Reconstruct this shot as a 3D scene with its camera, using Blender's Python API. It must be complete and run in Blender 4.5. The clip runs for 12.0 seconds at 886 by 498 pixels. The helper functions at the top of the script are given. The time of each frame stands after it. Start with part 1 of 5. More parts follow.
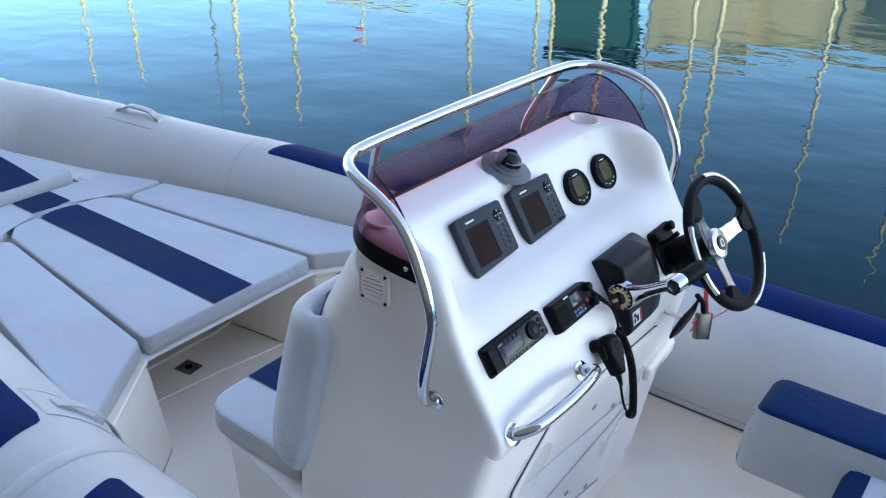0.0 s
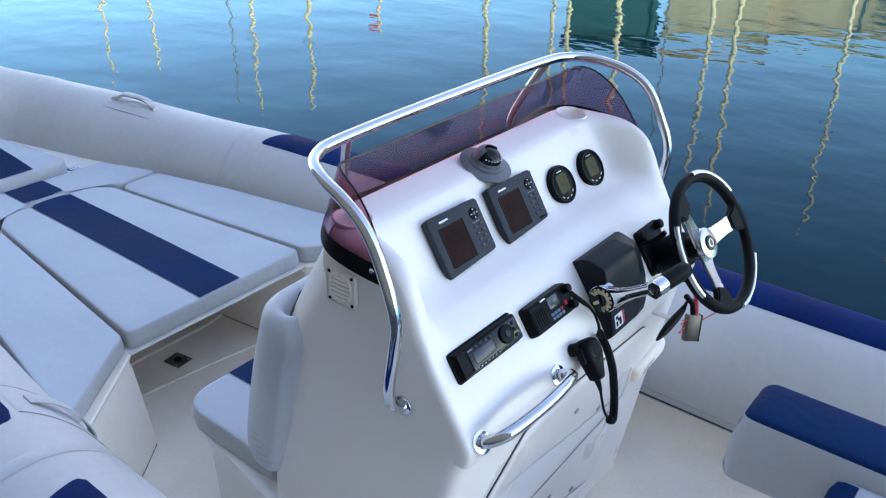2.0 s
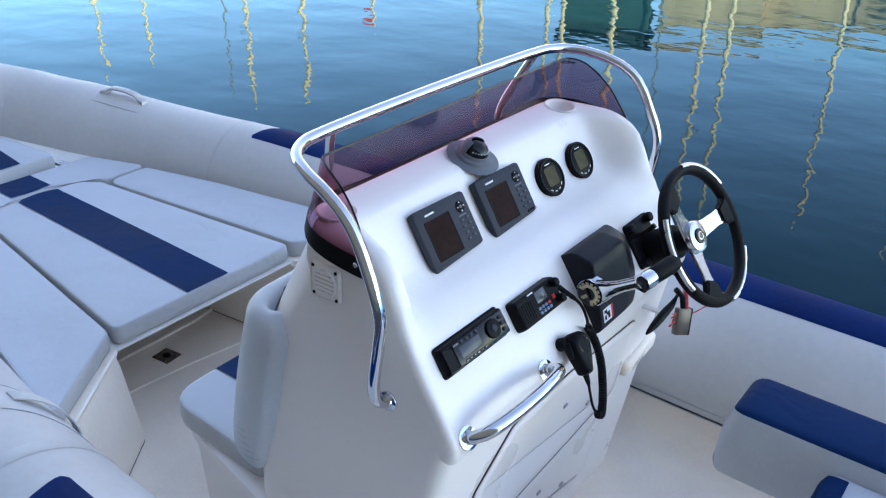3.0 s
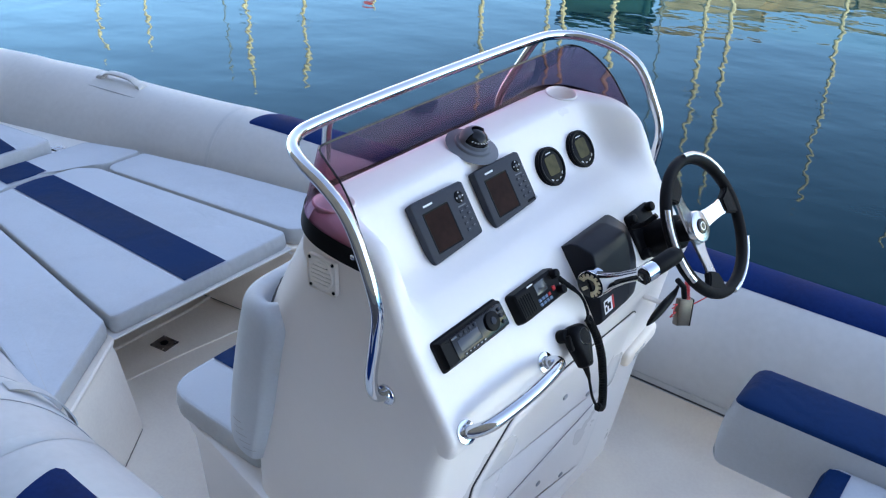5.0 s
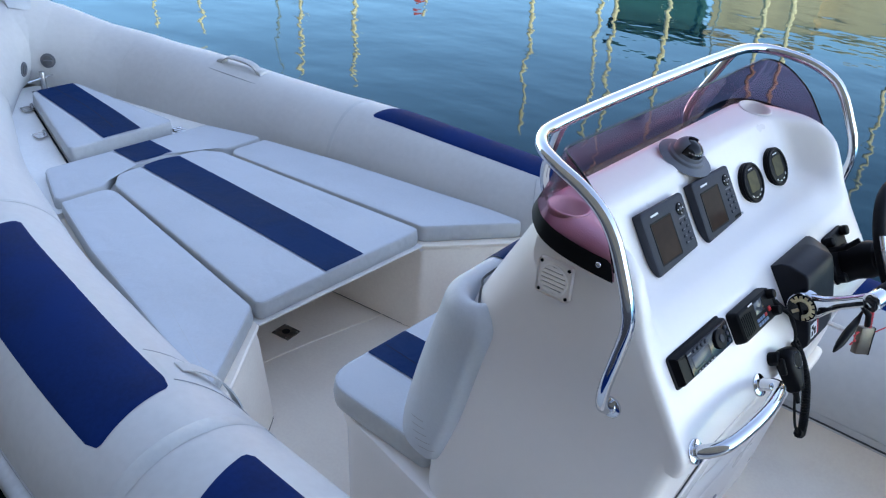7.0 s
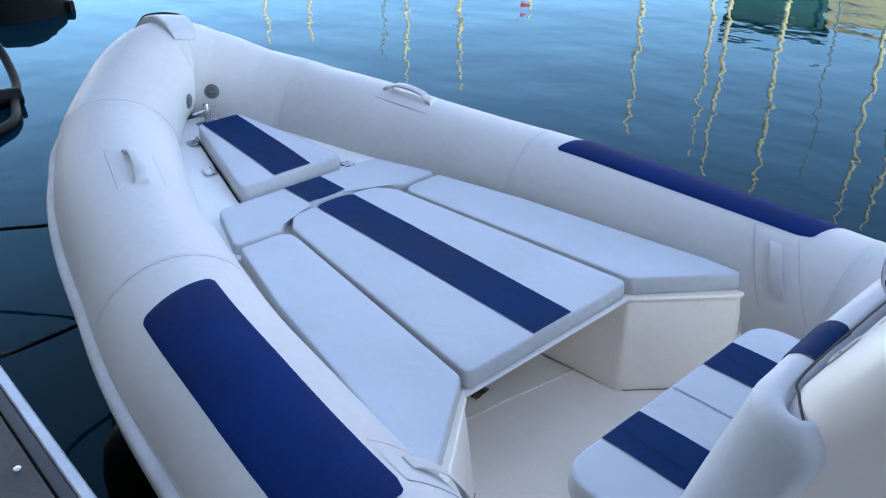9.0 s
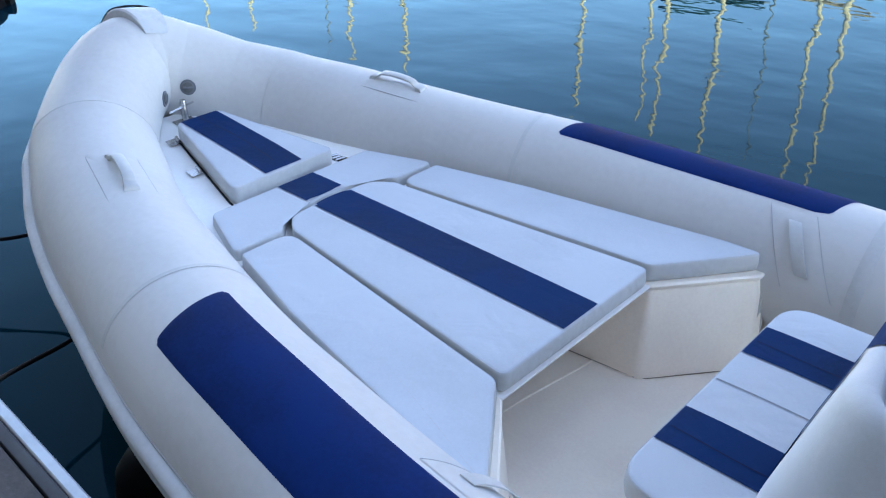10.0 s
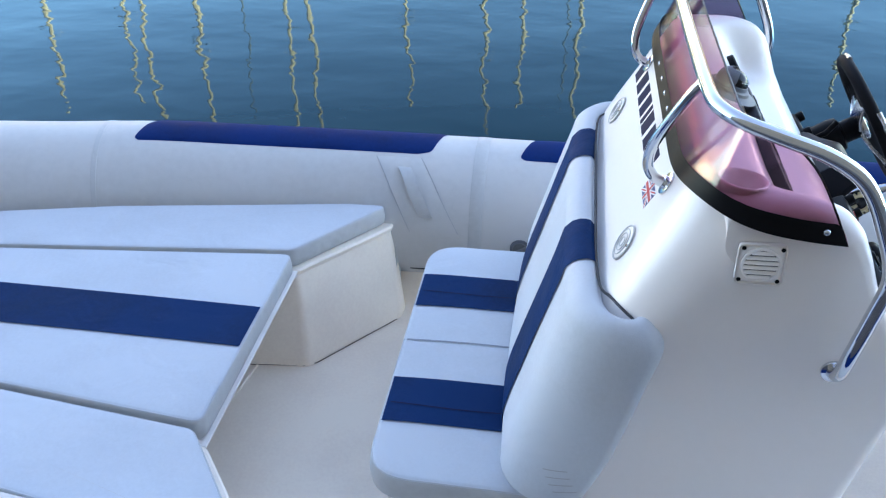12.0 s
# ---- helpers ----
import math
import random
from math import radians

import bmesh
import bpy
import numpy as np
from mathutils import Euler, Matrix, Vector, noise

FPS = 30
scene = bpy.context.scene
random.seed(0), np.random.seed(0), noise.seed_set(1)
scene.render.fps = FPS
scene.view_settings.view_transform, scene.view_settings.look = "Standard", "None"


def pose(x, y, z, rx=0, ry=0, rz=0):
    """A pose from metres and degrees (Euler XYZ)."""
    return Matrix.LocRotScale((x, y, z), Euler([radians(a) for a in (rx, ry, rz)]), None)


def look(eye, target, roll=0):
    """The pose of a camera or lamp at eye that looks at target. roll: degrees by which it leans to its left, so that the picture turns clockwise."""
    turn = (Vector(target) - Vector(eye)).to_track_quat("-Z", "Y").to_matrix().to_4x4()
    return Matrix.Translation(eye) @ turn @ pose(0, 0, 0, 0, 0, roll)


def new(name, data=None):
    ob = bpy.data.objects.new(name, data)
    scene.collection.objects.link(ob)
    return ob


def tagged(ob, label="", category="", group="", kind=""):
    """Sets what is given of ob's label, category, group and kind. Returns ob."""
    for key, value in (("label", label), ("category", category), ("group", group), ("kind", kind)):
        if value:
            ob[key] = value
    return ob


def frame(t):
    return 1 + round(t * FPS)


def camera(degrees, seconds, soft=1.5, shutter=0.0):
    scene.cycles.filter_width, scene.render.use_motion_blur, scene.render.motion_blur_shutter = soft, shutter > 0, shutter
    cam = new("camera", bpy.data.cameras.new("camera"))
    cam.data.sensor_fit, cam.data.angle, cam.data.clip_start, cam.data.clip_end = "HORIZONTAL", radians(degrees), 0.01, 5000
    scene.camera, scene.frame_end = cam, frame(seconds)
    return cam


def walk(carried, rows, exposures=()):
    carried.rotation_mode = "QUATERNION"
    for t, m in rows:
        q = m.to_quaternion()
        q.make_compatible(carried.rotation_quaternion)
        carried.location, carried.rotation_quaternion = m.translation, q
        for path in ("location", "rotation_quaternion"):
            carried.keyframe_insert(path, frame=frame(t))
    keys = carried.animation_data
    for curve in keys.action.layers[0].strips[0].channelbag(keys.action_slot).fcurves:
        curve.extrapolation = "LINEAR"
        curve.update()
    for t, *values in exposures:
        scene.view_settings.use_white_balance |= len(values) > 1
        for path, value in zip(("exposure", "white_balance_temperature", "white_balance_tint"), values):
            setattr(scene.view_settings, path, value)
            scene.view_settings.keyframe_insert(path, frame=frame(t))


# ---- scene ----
cam = camera(55.4, 12.0, soft=1.2)
PATH = [
    (0, (-0.725, 1.662, 2.017), (0.358, 0.247, 1.107), 0.5),
    (0.5, (-0.745, 1.597, 2.017), (0.366, 0.206, 1.105), 1.7),
    (1, (-0.75, 1.567, 2.016), (0.371, 0.19, 1.096), 1.0),
    (1.5, (-0.753, 1.56, 2.016), (0.359, 0.177, 1.092), 0.7),
    (2, (-0.759, 1.549, 2.016), (0.345, 0.17, 1.078), 0.4),
    (2.5, (-0.761, 1.536, 2.009), (0.333, 0.156, 1.061), 0.3),
    (3, (-0.764, 1.522, 2.004), (0.328, 0.141, 1.055), 0.4),
    (5, (-0.747, 1.496, 2.006), (0.333, 0.13, 1.023), 0.5),
    (5.5, (-0.725, 1.491, 1.999), (0.386, 0.168, 0.991), 1.0),
    (6, (-0.67, 1.526, 1.996), (0.508, 0.271, 0.977), 1.3),
    (6.5, (-0.55, 1.633, 1.992), (0.635, 0.38, 0.98), 2.1),
    (7, (-0.411, 1.734, 1.981), (0.717, 0.406, 0.999), 3.4),
    (7.5, (-0.271, 1.792, 1.985), (0.947, 0.555, 0.992), 1.9),
    (7.7, (-0.208, 1.773, 1.988), (1.064, 0.594, 0.993), 0.6),
    (9.3, (0.17, 1.749, 1.983), (1.46, 0.583, 0.996), -0.0),
    (9.5, (0.219, 1.765, 1.982), (1.492, 0.585, 0.986), -1.0),
    (10, (0.348, 1.814, 1.974), (1.538, 0.58, 0.945), -0.9),
    (10.5, (0.476, 1.769, 1.949), (1.623, 0.503, 0.908), -1.1),
    (11, (0.562, 1.677, 1.929), (1.442, 0.213, 0.888), -0.3),
    (11.5, (0.619, 1.689, 1.926), (1.169, 0.106, 0.834), 0.6),
    (12, (0.692, 1.775, 1.939), (0.943, 0.118, 0.848), -0.0),
]
walk(cam, [(t, look(eye, target, roll)) for t, eye, target, roll in PATH], [(0, 2.85, 8150, 15), (7, 2.85, 8150, 15), (9.5, 3.15, 8000, 14), (10.5, 3.2, 8000, 14), (12, 3.26, 8000, 13)])

# ---- light: open shade under a clear evening sky, low sun behind the added wall ----
SUN_ELEVATION, SUN_AZIMUTH = radians(24.0), radians(164.0)   # azimuth from +x towards +y
world = bpy.data.worlds.new("sky")
scene.world = world
world.use_nodes = True
wn = world.node_tree.nodes
sky = wn.new("ShaderNodeTexSky")
sky.sky_type = "NISHITA"
sky.sun_disc = False
sky.air_density, sky.dust_density, sky.ozone_density = 0.8, 0.0, 0.9
sky.altitude = 1500
sky.sun_elevation = SUN_ELEVATION
sky.sun_rotation = radians(90.0) - SUN_AZIMUTH
wn["Background"].inputs["Strength"].default_value = 0.12
world.node_tree.links.new(sky.outputs[0], wn["Background"].inputs["Color"])
sun = new("sun", bpy.data.lights.new("sun", "SUN"))
sun.data.energy, sun.data.angle, sun.data.color = 2.9, radians(0.5), (1.0, 0.82, 0.58)
SUN_DIR = Vector((math.cos(SUN_ELEVATION) * math.cos(SUN_AZIMUTH), math.cos(SUN_ELEVATION) * math.sin(SUN_AZIMUTH), math.sin(SUN_ELEVATION)))
sun.matrix_world = look(SUN_DIR * 50, (0, 0, 0))


# ---- materials ----
def material(name, color, rough=0.5, metal=0.0, vary=0.06, scale=3.0, fine=60.0, bump=0.0, bump_scale=200.0, coat=0.0, second=None, spec=0.5, wrinkle=0.0):
    """A surface with two scales of colour variation, roughness wear and fine relief."""
    m = bpy.data.materials.new(name)
    m.use_nodes = True
    nt = m.node_tree
    b = nt.nodes["Principled BSDF"]
    b.inputs["Roughness"].default_value = rough
    b.inputs["Metallic"].default_value = metal
    b.inputs["Specular IOR Level"].default_value = spec
    b.inputs["Coat Weight"].default_value = coat
    b.inputs["Coat Roughness"].default_value = 0.08
    tc = nt.nodes.new("ShaderNodeTexCoord")
    big = nt.nodes.new("ShaderNodeTexNoise")
    big.inputs["Scale"].default_value = scale
    big.inputs["Detail"].default_value = 5.0
    small = nt.nodes.new("ShaderNodeTexNoise")
    small.inputs["Scale"].default_value = fine
    small.inputs["Detail"].default_value = 3.0
    both = nt.nodes.new("ShaderNodeMath")
    both.operation = "MULTIPLY_ADD"
    both.inputs[1].default_value = 0.35
    ramp = nt.nodes.new("ShaderNodeValToRGB")
    dark = second or tuple(c * (1 - 2.2 * vary) for c in color)
    lite = tuple(min(1.0, c * (1 + vary)) for c in color)
    ramp.color_ramp.elements[0].position, ramp.color_ramp.elements[0].color = 0.45, (*dark, 1)
    ramp.color_ramp.elements[1].position, ramp.color_ramp.elements[1].color = 0.78, (*lite, 1)
    nt.links.new(tc.outputs["Object"], big.inputs["Vector"])
    nt.links.new(tc.outputs["Object"], small.inputs["Vector"])
    nt.links.new(small.outputs["Fac"], both.inputs[0])
    nt.links.new(big.outputs["Fac"], both.inputs[2])
    nt.links.new(both.outputs[0], ramp.inputs["Fac"])
    nt.links.new(ramp.outputs["Color"], b.inputs["Base Color"])
    rr = nt.nodes.new("ShaderNodeMapRange")
    rr.inputs["From Min"].default_value, rr.inputs["From Max"].default_value = 0.3, 0.7
    rr.inputs["To Min"].default_value, rr.inputs["To Max"].default_value = max(0.02, rough * 0.85), min(1, rough * 1.15)
    nt.links.new(big.outputs["Fac"], rr.inputs["Value"])
    nt.links.new(rr.outputs["Result"], b.inputs["Roughness"])
    if bump:
        tex = nt.nodes.new("ShaderNodeTexNoise")
        tex.inputs["Scale"].default_value = bump_scale
        tex.inputs["Detail"].default_value = 2.0
        bn = nt.nodes.new("ShaderNodeBump")
        bn.inputs["Strength"].default_value = bump
        bn.inputs["Distance"].default_value = 0.002
        nt.links.new(tc.outputs["Object"], tex.inputs["Vector"])
        nt.links.new(tex.outputs["Fac"], bn.inputs["Height"])
        nt.links.new(bn.outputs["Normal"], b.inputs["Normal"])
        if wrinkle:
            fold = nt.nodes.new("ShaderNodeTexNoise")
            fold.inputs["Scale"].default_value = 7.0
            fold.inputs["Detail"].default_value = 2.5
            fold.inputs["Distortion"].default_value = 0.8
            wn_ = nt.nodes.new("ShaderNodeBump")
            wn_.inputs["Strength"].default_value = wrinkle
            wn_.inputs["Distance"].default_value = 0.02
            nt.links.new(tc.outputs["Object"], fold.inputs["Vector"])
            nt.links.new(fold.outputs["Fac"], wn_.inputs["Height"])
            nt.links.new(wn_.outputs["Normal"], bn.inputs["Normal"])
    return m


GELCOAT = material("white_gelcoat", (0.86, 0.81, 0.785), 0.30, vary=0.008, scale=2.0, coat=0.2)
CREAM = material("cream_deck_gelcoat", (0.99, 0.855, 0.735), 0.45, vary=0.04, scale=2.5, fine=90, bump=0.25, bump_scale=350)
DECKWHITE = material("white_deck_gelcoat", (0.86, 0.85, 0.83), 0.4, vary=0.03, scale=3)
HYPALON = material("white_tube_fabric", (0.56, 0.555, 0.55), 0.6, spec=0.25, vary=0.04, scale=1.6, fine=40, bump=0.10, bump_scale=500, wrinkle=0.10)
# grey for glued edges and for drawn shade lines
SEAM_SHADE_GREY = material("grey_glue_and_shade_line", (0.37, 0.38, 0.40), 0.6, vary=0.1)
HYPALON_SEAM = material("grey_seam_tape", (0.495, 0.50, 0.50), 0.55, vary=0.05)
STRAKE = material("grey_rubbing_strake", (0.50, 0.52, 0.54), 0.6, vary=0.08, scale=5)
BLUE_TUBE = material("blue_tube_fabric", (0.001, 0.020, 0.105), 0.75, vary=0.12, scale=4, fine=80, bump=0.2, bump_scale=900, spec=0.04)
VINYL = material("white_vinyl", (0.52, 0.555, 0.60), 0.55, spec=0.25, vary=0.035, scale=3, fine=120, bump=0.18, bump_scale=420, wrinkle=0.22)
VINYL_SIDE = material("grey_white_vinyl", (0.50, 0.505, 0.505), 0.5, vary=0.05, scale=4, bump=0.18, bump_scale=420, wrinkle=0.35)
PIPING = material("grey_piping", (0.50, 0.52, 0.55), 0.5, vary=0.05)
BLUE_VINYL = material("blue_vinyl", (0.0007, 0.025, 0.096), 0.65, spec=0.06, vary=0.12, scale=4, fine=90, bump=0.2, bump_scale=420, wrinkle=0.3)
STEEL = material("polished_stainless_steel", (0.66, 0.67, 0.69), 0.05, metal=1.0, vary=0.02)
STEEL_DULL = material("brushed_steel", (0.55, 0.55, 0.56), 0.25, metal=1.0, vary=0.06)
BLACK = material("black_plastic", (0.0045, 0.0045, 0.006), 0.4, vary=0.15, scale=8, spec=0.09)
BLACK_GLOSS = material("gloss_black_plastic", (0.006, 0.006, 0.008), 0.15, vary=0.1, spec=0.3)
RUBBER = material("black_rubber", (0.006, 0.006, 0.007), 0.6, spec=0.12, vary=0.15, bump=0.3, bump_scale=300)
GREY_CASE = material("dark_grey_casing", (0.038, 0.043, 0.056), 0.5, spec=0.15, vary=0.08, bump=0.1, bump_scale=800)
GREY_PLASTIC = material("mid_grey_plastic", (0.12, 0.13, 0.15), 0.5, vary=0.05)
SCREEN = material("dark_lcd_screen", (0.026, 0.012, 0.009), 0.2, vary=0.15, scale=6, spec=0.03)
LCD_GREEN = material("olive_lcd", (0.085, 0.075, 0.035), 0.4, vary=0.12, scale=30, spec=0.08)
LCD_DARK = material("dark_display", (0.030, 0.036, 0.052), 0.3, vary=0.08)
LCD_GREY = material("grey_lcd", (0.055, 0.062, 0.068), 0.2, vary=0.06)
WHITE_MARK = material("white_print", (0.75, 0.75, 0.76), 0.5, vary=0.02)
RED = material("red_plastic", (0.50, 0.015, 0.02), 0.45, vary=0.05)
BLUE_KEY = material("pale_blue_key", (0.12, 0.20, 0.33), 0.4, vary=0.05)
GOLD_MARK = material("pale_gold_print", (0.62, 0.52, 0.33), 0.4, vary=0.04)
# lettering decal; also drawn as shade in the blue stripes' folds
NAVY_DECAL_CREASE = material("navy_decal_and_crease_shade", (0.008, 0.012, 0.045), 0.6, vary=0.05, spec=0.1)
FLAG_BLUE = material("flag_blue", (0.01, 0.02, 0.14), 0.4, vary=0.05)
SEAM_DARK = material("dark_joint", (0.05, 0.05, 0.055), 0.8, vary=0.1)
SEAM_GROOVE = material("grey_seam_groove_shade", (0.27, 0.29, 0.33), 0.7, vary=0.1)
ROPE_BLACK = material("black_mooring_rope", (0.004, 0.004, 0.005), 0.8, vary=0.2, spec=0.1, bump=0.6, bump_scale=150)
FENDER = material("black_rubber_fender", (0.004, 0.0045, 0.005), 0.65, vary=0.2, spec=0.06)
ALU = material("painted_aluminium_edge", (0.48, 0.52, 0.56), 0.4, metal=0.2, vary=0.06, scale=8)
GREY_STRIP = material("dark_grey_rubber_strip", (0.030, 0.031, 0.038), 0.65, vary=0.15, scale=10)
CONCRETE = material("weathered_concrete", (0.17, 0.16, 0.145), 0.9, vary=0.15, scale=0.6, fine=6, bump=0.4, bump_scale=30)
PLANK = material("weathered_dock_plank", (0.074, 0.063, 0.060), 0.8, vary=0.2, scale=6, fine=70, bump=0.6, bump_scale=60)
# the low sun's yellow is put into the mast colour
MAST = material("mast_with_sunlight_tint", (0.88, 0.66, 0.46), 0.4, vary=0.06)
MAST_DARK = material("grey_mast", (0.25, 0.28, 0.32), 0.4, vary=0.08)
STONE = material("sandstone_quay", (0.46, 0.32, 0.22), 0.85, vary=0.18, scale=0.25, fine=2.0)
TEAL = material("teal_painted_steel", (0.012, 0.07, 0.085), 0.5, vary=0.1, scale=0.8)
WARM_RENDER = material("sand_render", (0.22, 0.19, 0.155), 0.9, vary=0.12, scale=0.4, fine=3)
HULL_WHITE = material("white_hull", (0.72, 0.73, 0.74), 0.35, vary=0.05, scale=0.6)


def smoked_acrylic():
    m = bpy.data.materials.new("purple_smoked_acrylic")
    m.use_nodes = True
    nt = m.node_tree
    nt.nodes.clear()
    out = nt.nodes.new("ShaderNodeOutputMaterial")
    mix = nt.nodes.new("ShaderNodeMixShader")
    tr = nt.nodes.new("ShaderNodeBsdfTransparent")
    tr.inputs["Color"].default_value = (0.78, 0.56, 0.64, 1)
    gl = nt.nodes.new("ShaderNodeBsdfGlossy")
    gl.inputs["Roughness"].default_value = 0.03
    lw = nt.nodes.new("ShaderNodeLayerWeight")
    lw.inputs["Blend"].default_value = 0.25
    fr = nt.nodes.new("ShaderNodeMapRange")
    fr.inputs["To Min"].default_value, fr.inputs["To Max"].default_value = 0.03, 0.25
    nt.links.new(lw.outputs["Facing"], fr.inputs["Value"])
    nt.links.new(fr.outputs[0], mix.inputs[0])
    nt.links.new(tr.outputs[0], mix.inputs[1])
    nt.links.new(gl.outputs[0], mix.inputs[2])
    nt.links.new(mix.outputs[0], out.inputs["Surface"])
    return m


ACRYLIC = smoked_acrylic()
GREY_DARK = material("charcoal_plastic", (0.011, 0.012, 0.017), 0.42, vary=0.12, scale=8, spec=0.18)
RED_CORD = material("red_kill_cord", (0.60, 0.02, 0.03), 0.5, vary=0.08)


def water_surface():
    m = bpy.data.materials.new("harbour_water")
    m.use_nodes = True
    nt = m.node_tree
    nt.nodes.clear()
    out = nt.nodes.new("ShaderNodeOutputMaterial")
    b = nt.nodes.new("ShaderNodeMixShader")
    body = nt.nodes.new("ShaderNodeBsdfDiffuse")
    body.inputs["Color"].default_value = (0.0002, 0.0165, 0.0252, 1)
    gloss = nt.nodes.new("ShaderNodeBsdfGlossy")
    gloss.inputs["Roughness"].default_value = 0.02
    gloss.inputs["Color"].default_value = (0.435, 0.77, 0.91, 1)
    fres = nt.nodes.new("ShaderNodeLayerWeight")
    fres.inputs["Blend"].default_value = 0.5
    rise = nt.nodes.new("ShaderNodeMath")
    rise.operation = "POWER"
    rise.inputs[1].default_value = 5.6
    share = nt.nodes.new("ShaderNodeMath")
    share.operation = "MULTIPLY_ADD"
    share.inputs[1].default_value, share.inputs[2].default_value = 0.86, 0.007
    nt.links.new(fres.outputs["Facing"], rise.inputs[0])
    nt.links.new(rise.outputs[0], share.inputs[0])
    nt.links.new(share.outputs[0], b.inputs[0])
    nt.links.new(body.outputs[0], b.inputs[1])
    nt.links.new(gloss.outputs[0], b.inputs[2])
    nt.links.new(b.outputs[0], out.inputs["Surface"])
    tc = nt.nodes.new("ShaderNodeTexCoord")
    mp = nt.nodes.new("ShaderNodeMapping")
    mp.inputs["Scale"].default_value = (1.0, 1.5, 1.0)
    n1 = nt.nodes.new("ShaderNodeTexNoise")
    n1.inputs["Scale"].default_value = 0.9
    n1.inputs["Detail"].default_value = 1.5
    n2 = nt.nodes.new("ShaderNodeTexNoise")
    n2.inputs["Scale"].default_value = 3.2
    n2.inputs["Detail"].default_value = 2.0
    add = nt.nodes.new("ShaderNodeMath")
    add.operation = "MULTIPLY_ADD"
    add.inputs[1].default_value = 0.24
    bn = nt.nodes.new("ShaderNodeBump")
    bn.inputs["Strength"].default_value = 1.0
    bn.inputs["Distance"].default_value = 0.0095
    nt.links.new(tc.outputs["Object"], mp.inputs["Vector"])
    nt.links.new(mp.outputs[0], n1.inputs["Vector"])
    nt.links.new(mp.outputs[0], n2.inputs["Vector"])
    nt.links.new(n2.outputs["Fac"], add.inputs[0])
    nt.links.new(n1.outputs["Fac"], add.inputs[2])
    nt.links.new(add.outputs[0], bn.inputs["Height"])
    for node in (gloss, fres):
        nt.links.new(bn.outputs["Normal"], node.inputs["Normal"])
    return m


WATER = water_surface()


# ---- building tools ----
from mathutils.bvhtree import BVHTree


def thing(name, label, category, group="", kind="", at=(0, 0, 0)):
    ob = new(name)
    ob.empty_display_size = 0.05
    ob.location = at
    return tagged(ob, label, category, group, kind)


def part(name, bm, mat, parent=None, label="", smooth=True):
    """Links a bmesh, in world coordinates, as one mesh object under a thing or part."""
    me = bpy.data.meshes.new(name)
    bmesh.ops.recalc_face_normals(bm, faces=bm.faces)
    bm.to_mesh(me)
    bm.free()
    me.materials.append(mat)
    if smooth:
        for p in me.polygons:
            p.use_smooth = True
        me.set_sharp_from_angle(angle=radians(38))
    ob = new(name, me)
    if parent is not None:
        base = Matrix()
        up = parent
        while up is not None:
            base = up.matrix_basis @ base
            up = up.parent
        ob.parent = parent
        me.transform(base.inverted())
    if label:
        tagged(ob, label)
    return ob


def spline(pts, n=8, closed=False):
    """Catmull-Rom through the points, n steps a span."""
    pts = [Vector(p) for p in pts]
    out, k = [], len(pts)
    for i in range(k if closed else k - 1):
        if closed:
            a, b, c, d = (pts[(i + j) % k] for j in (-1, 0, 1, 2))
        else:
            b, c = pts[i], pts[i + 1]
            a = pts[i - 1] if i else b * 2 - c
            d = pts[i + 2] if i + 2 < k else c * 2 - b
        for j in range(n):
            t = j / n
            out.append(0.5 * (2 * b + (c - a) * t + (2 * a - 5 * b + 4 * c - d) * t * t + (3 * b - a - 3 * c + d) * t ** 3))
    if not closed:
        out.append(pts[-1])
    return out


def loft(bm, rings, closed_ring=True, cap=True, closed_path=False):
    vs = [[bm.verts.new(p) for p in r] for r in rings]
    n = len(vs[0])
    for i in range(len(vs) if closed_path else len(vs) - 1):
        a, b = vs[i], vs[(i + 1) % len(vs)]
        for j in range(n if closed_ring else n - 1):
            bm.faces.new((a[j], a[(j + 1) % n], b[(j + 1) % n], b[j]))
    if cap and closed_ring and not closed_path:
        bm.faces.new(list(reversed(vs[0])))
        bm.faces.new(vs[-1])
    bm.normal_update()
    return vs


def sweep(bm, pts, r, seg=12, closed=False):
    """A round bar along points; r is one radius or one a point."""
    pts = [Vector(p) for p in pts]
    n = len(pts)
    rad = list(r) if hasattr(r, "__len__") else [r] * n
    rings, side = [], None
    for i, p in enumerate(pts):
        a, b = (pts[(i - 1) % n], pts[(i + 1) % n]) if closed else (pts[max(i - 1, 0)], pts[min(i + 1, n - 1)])
        t = (b - a).normalized()
        if side is None:
            side = t.orthogonal().normalized()
        side = (side - t * side.dot(t)).normalized()
        up = t.cross(side)
        rings.append([p + (side * math.cos(2 * math.pi * k / seg) + up * math.sin(2 * math.pi * k / seg)) * rad[i] for k in range(seg)])
    loft(bm, rings, closed_path=closed)
    return bm


def bar(pts, r, seg=12, closed=False):
    return sweep(bmesh.new(), pts, r, seg, closed)


def block(size, m=None, bevel=0.004, seg=2, taper=1.0):
    """A bevelled block centred at the origin of m."""
    bm = bmesh.new()
    bmesh.ops.create_cube(bm, size=1.0)
    for v in bm.verts:
        k = taper if v.co.z > 0 else 1.0
        v.co = Vector((v.co.x * size[0] * k, v.co.y * size[1] * k, v.co.z * size[2]))
    if bevel:
        bmesh.ops.bevel(bm, geom=bm.edges[:], offset=bevel, segments=seg, profile=0.5, affect="EDGES")
    if m is not None:
        bm.transform(m)
    return bm


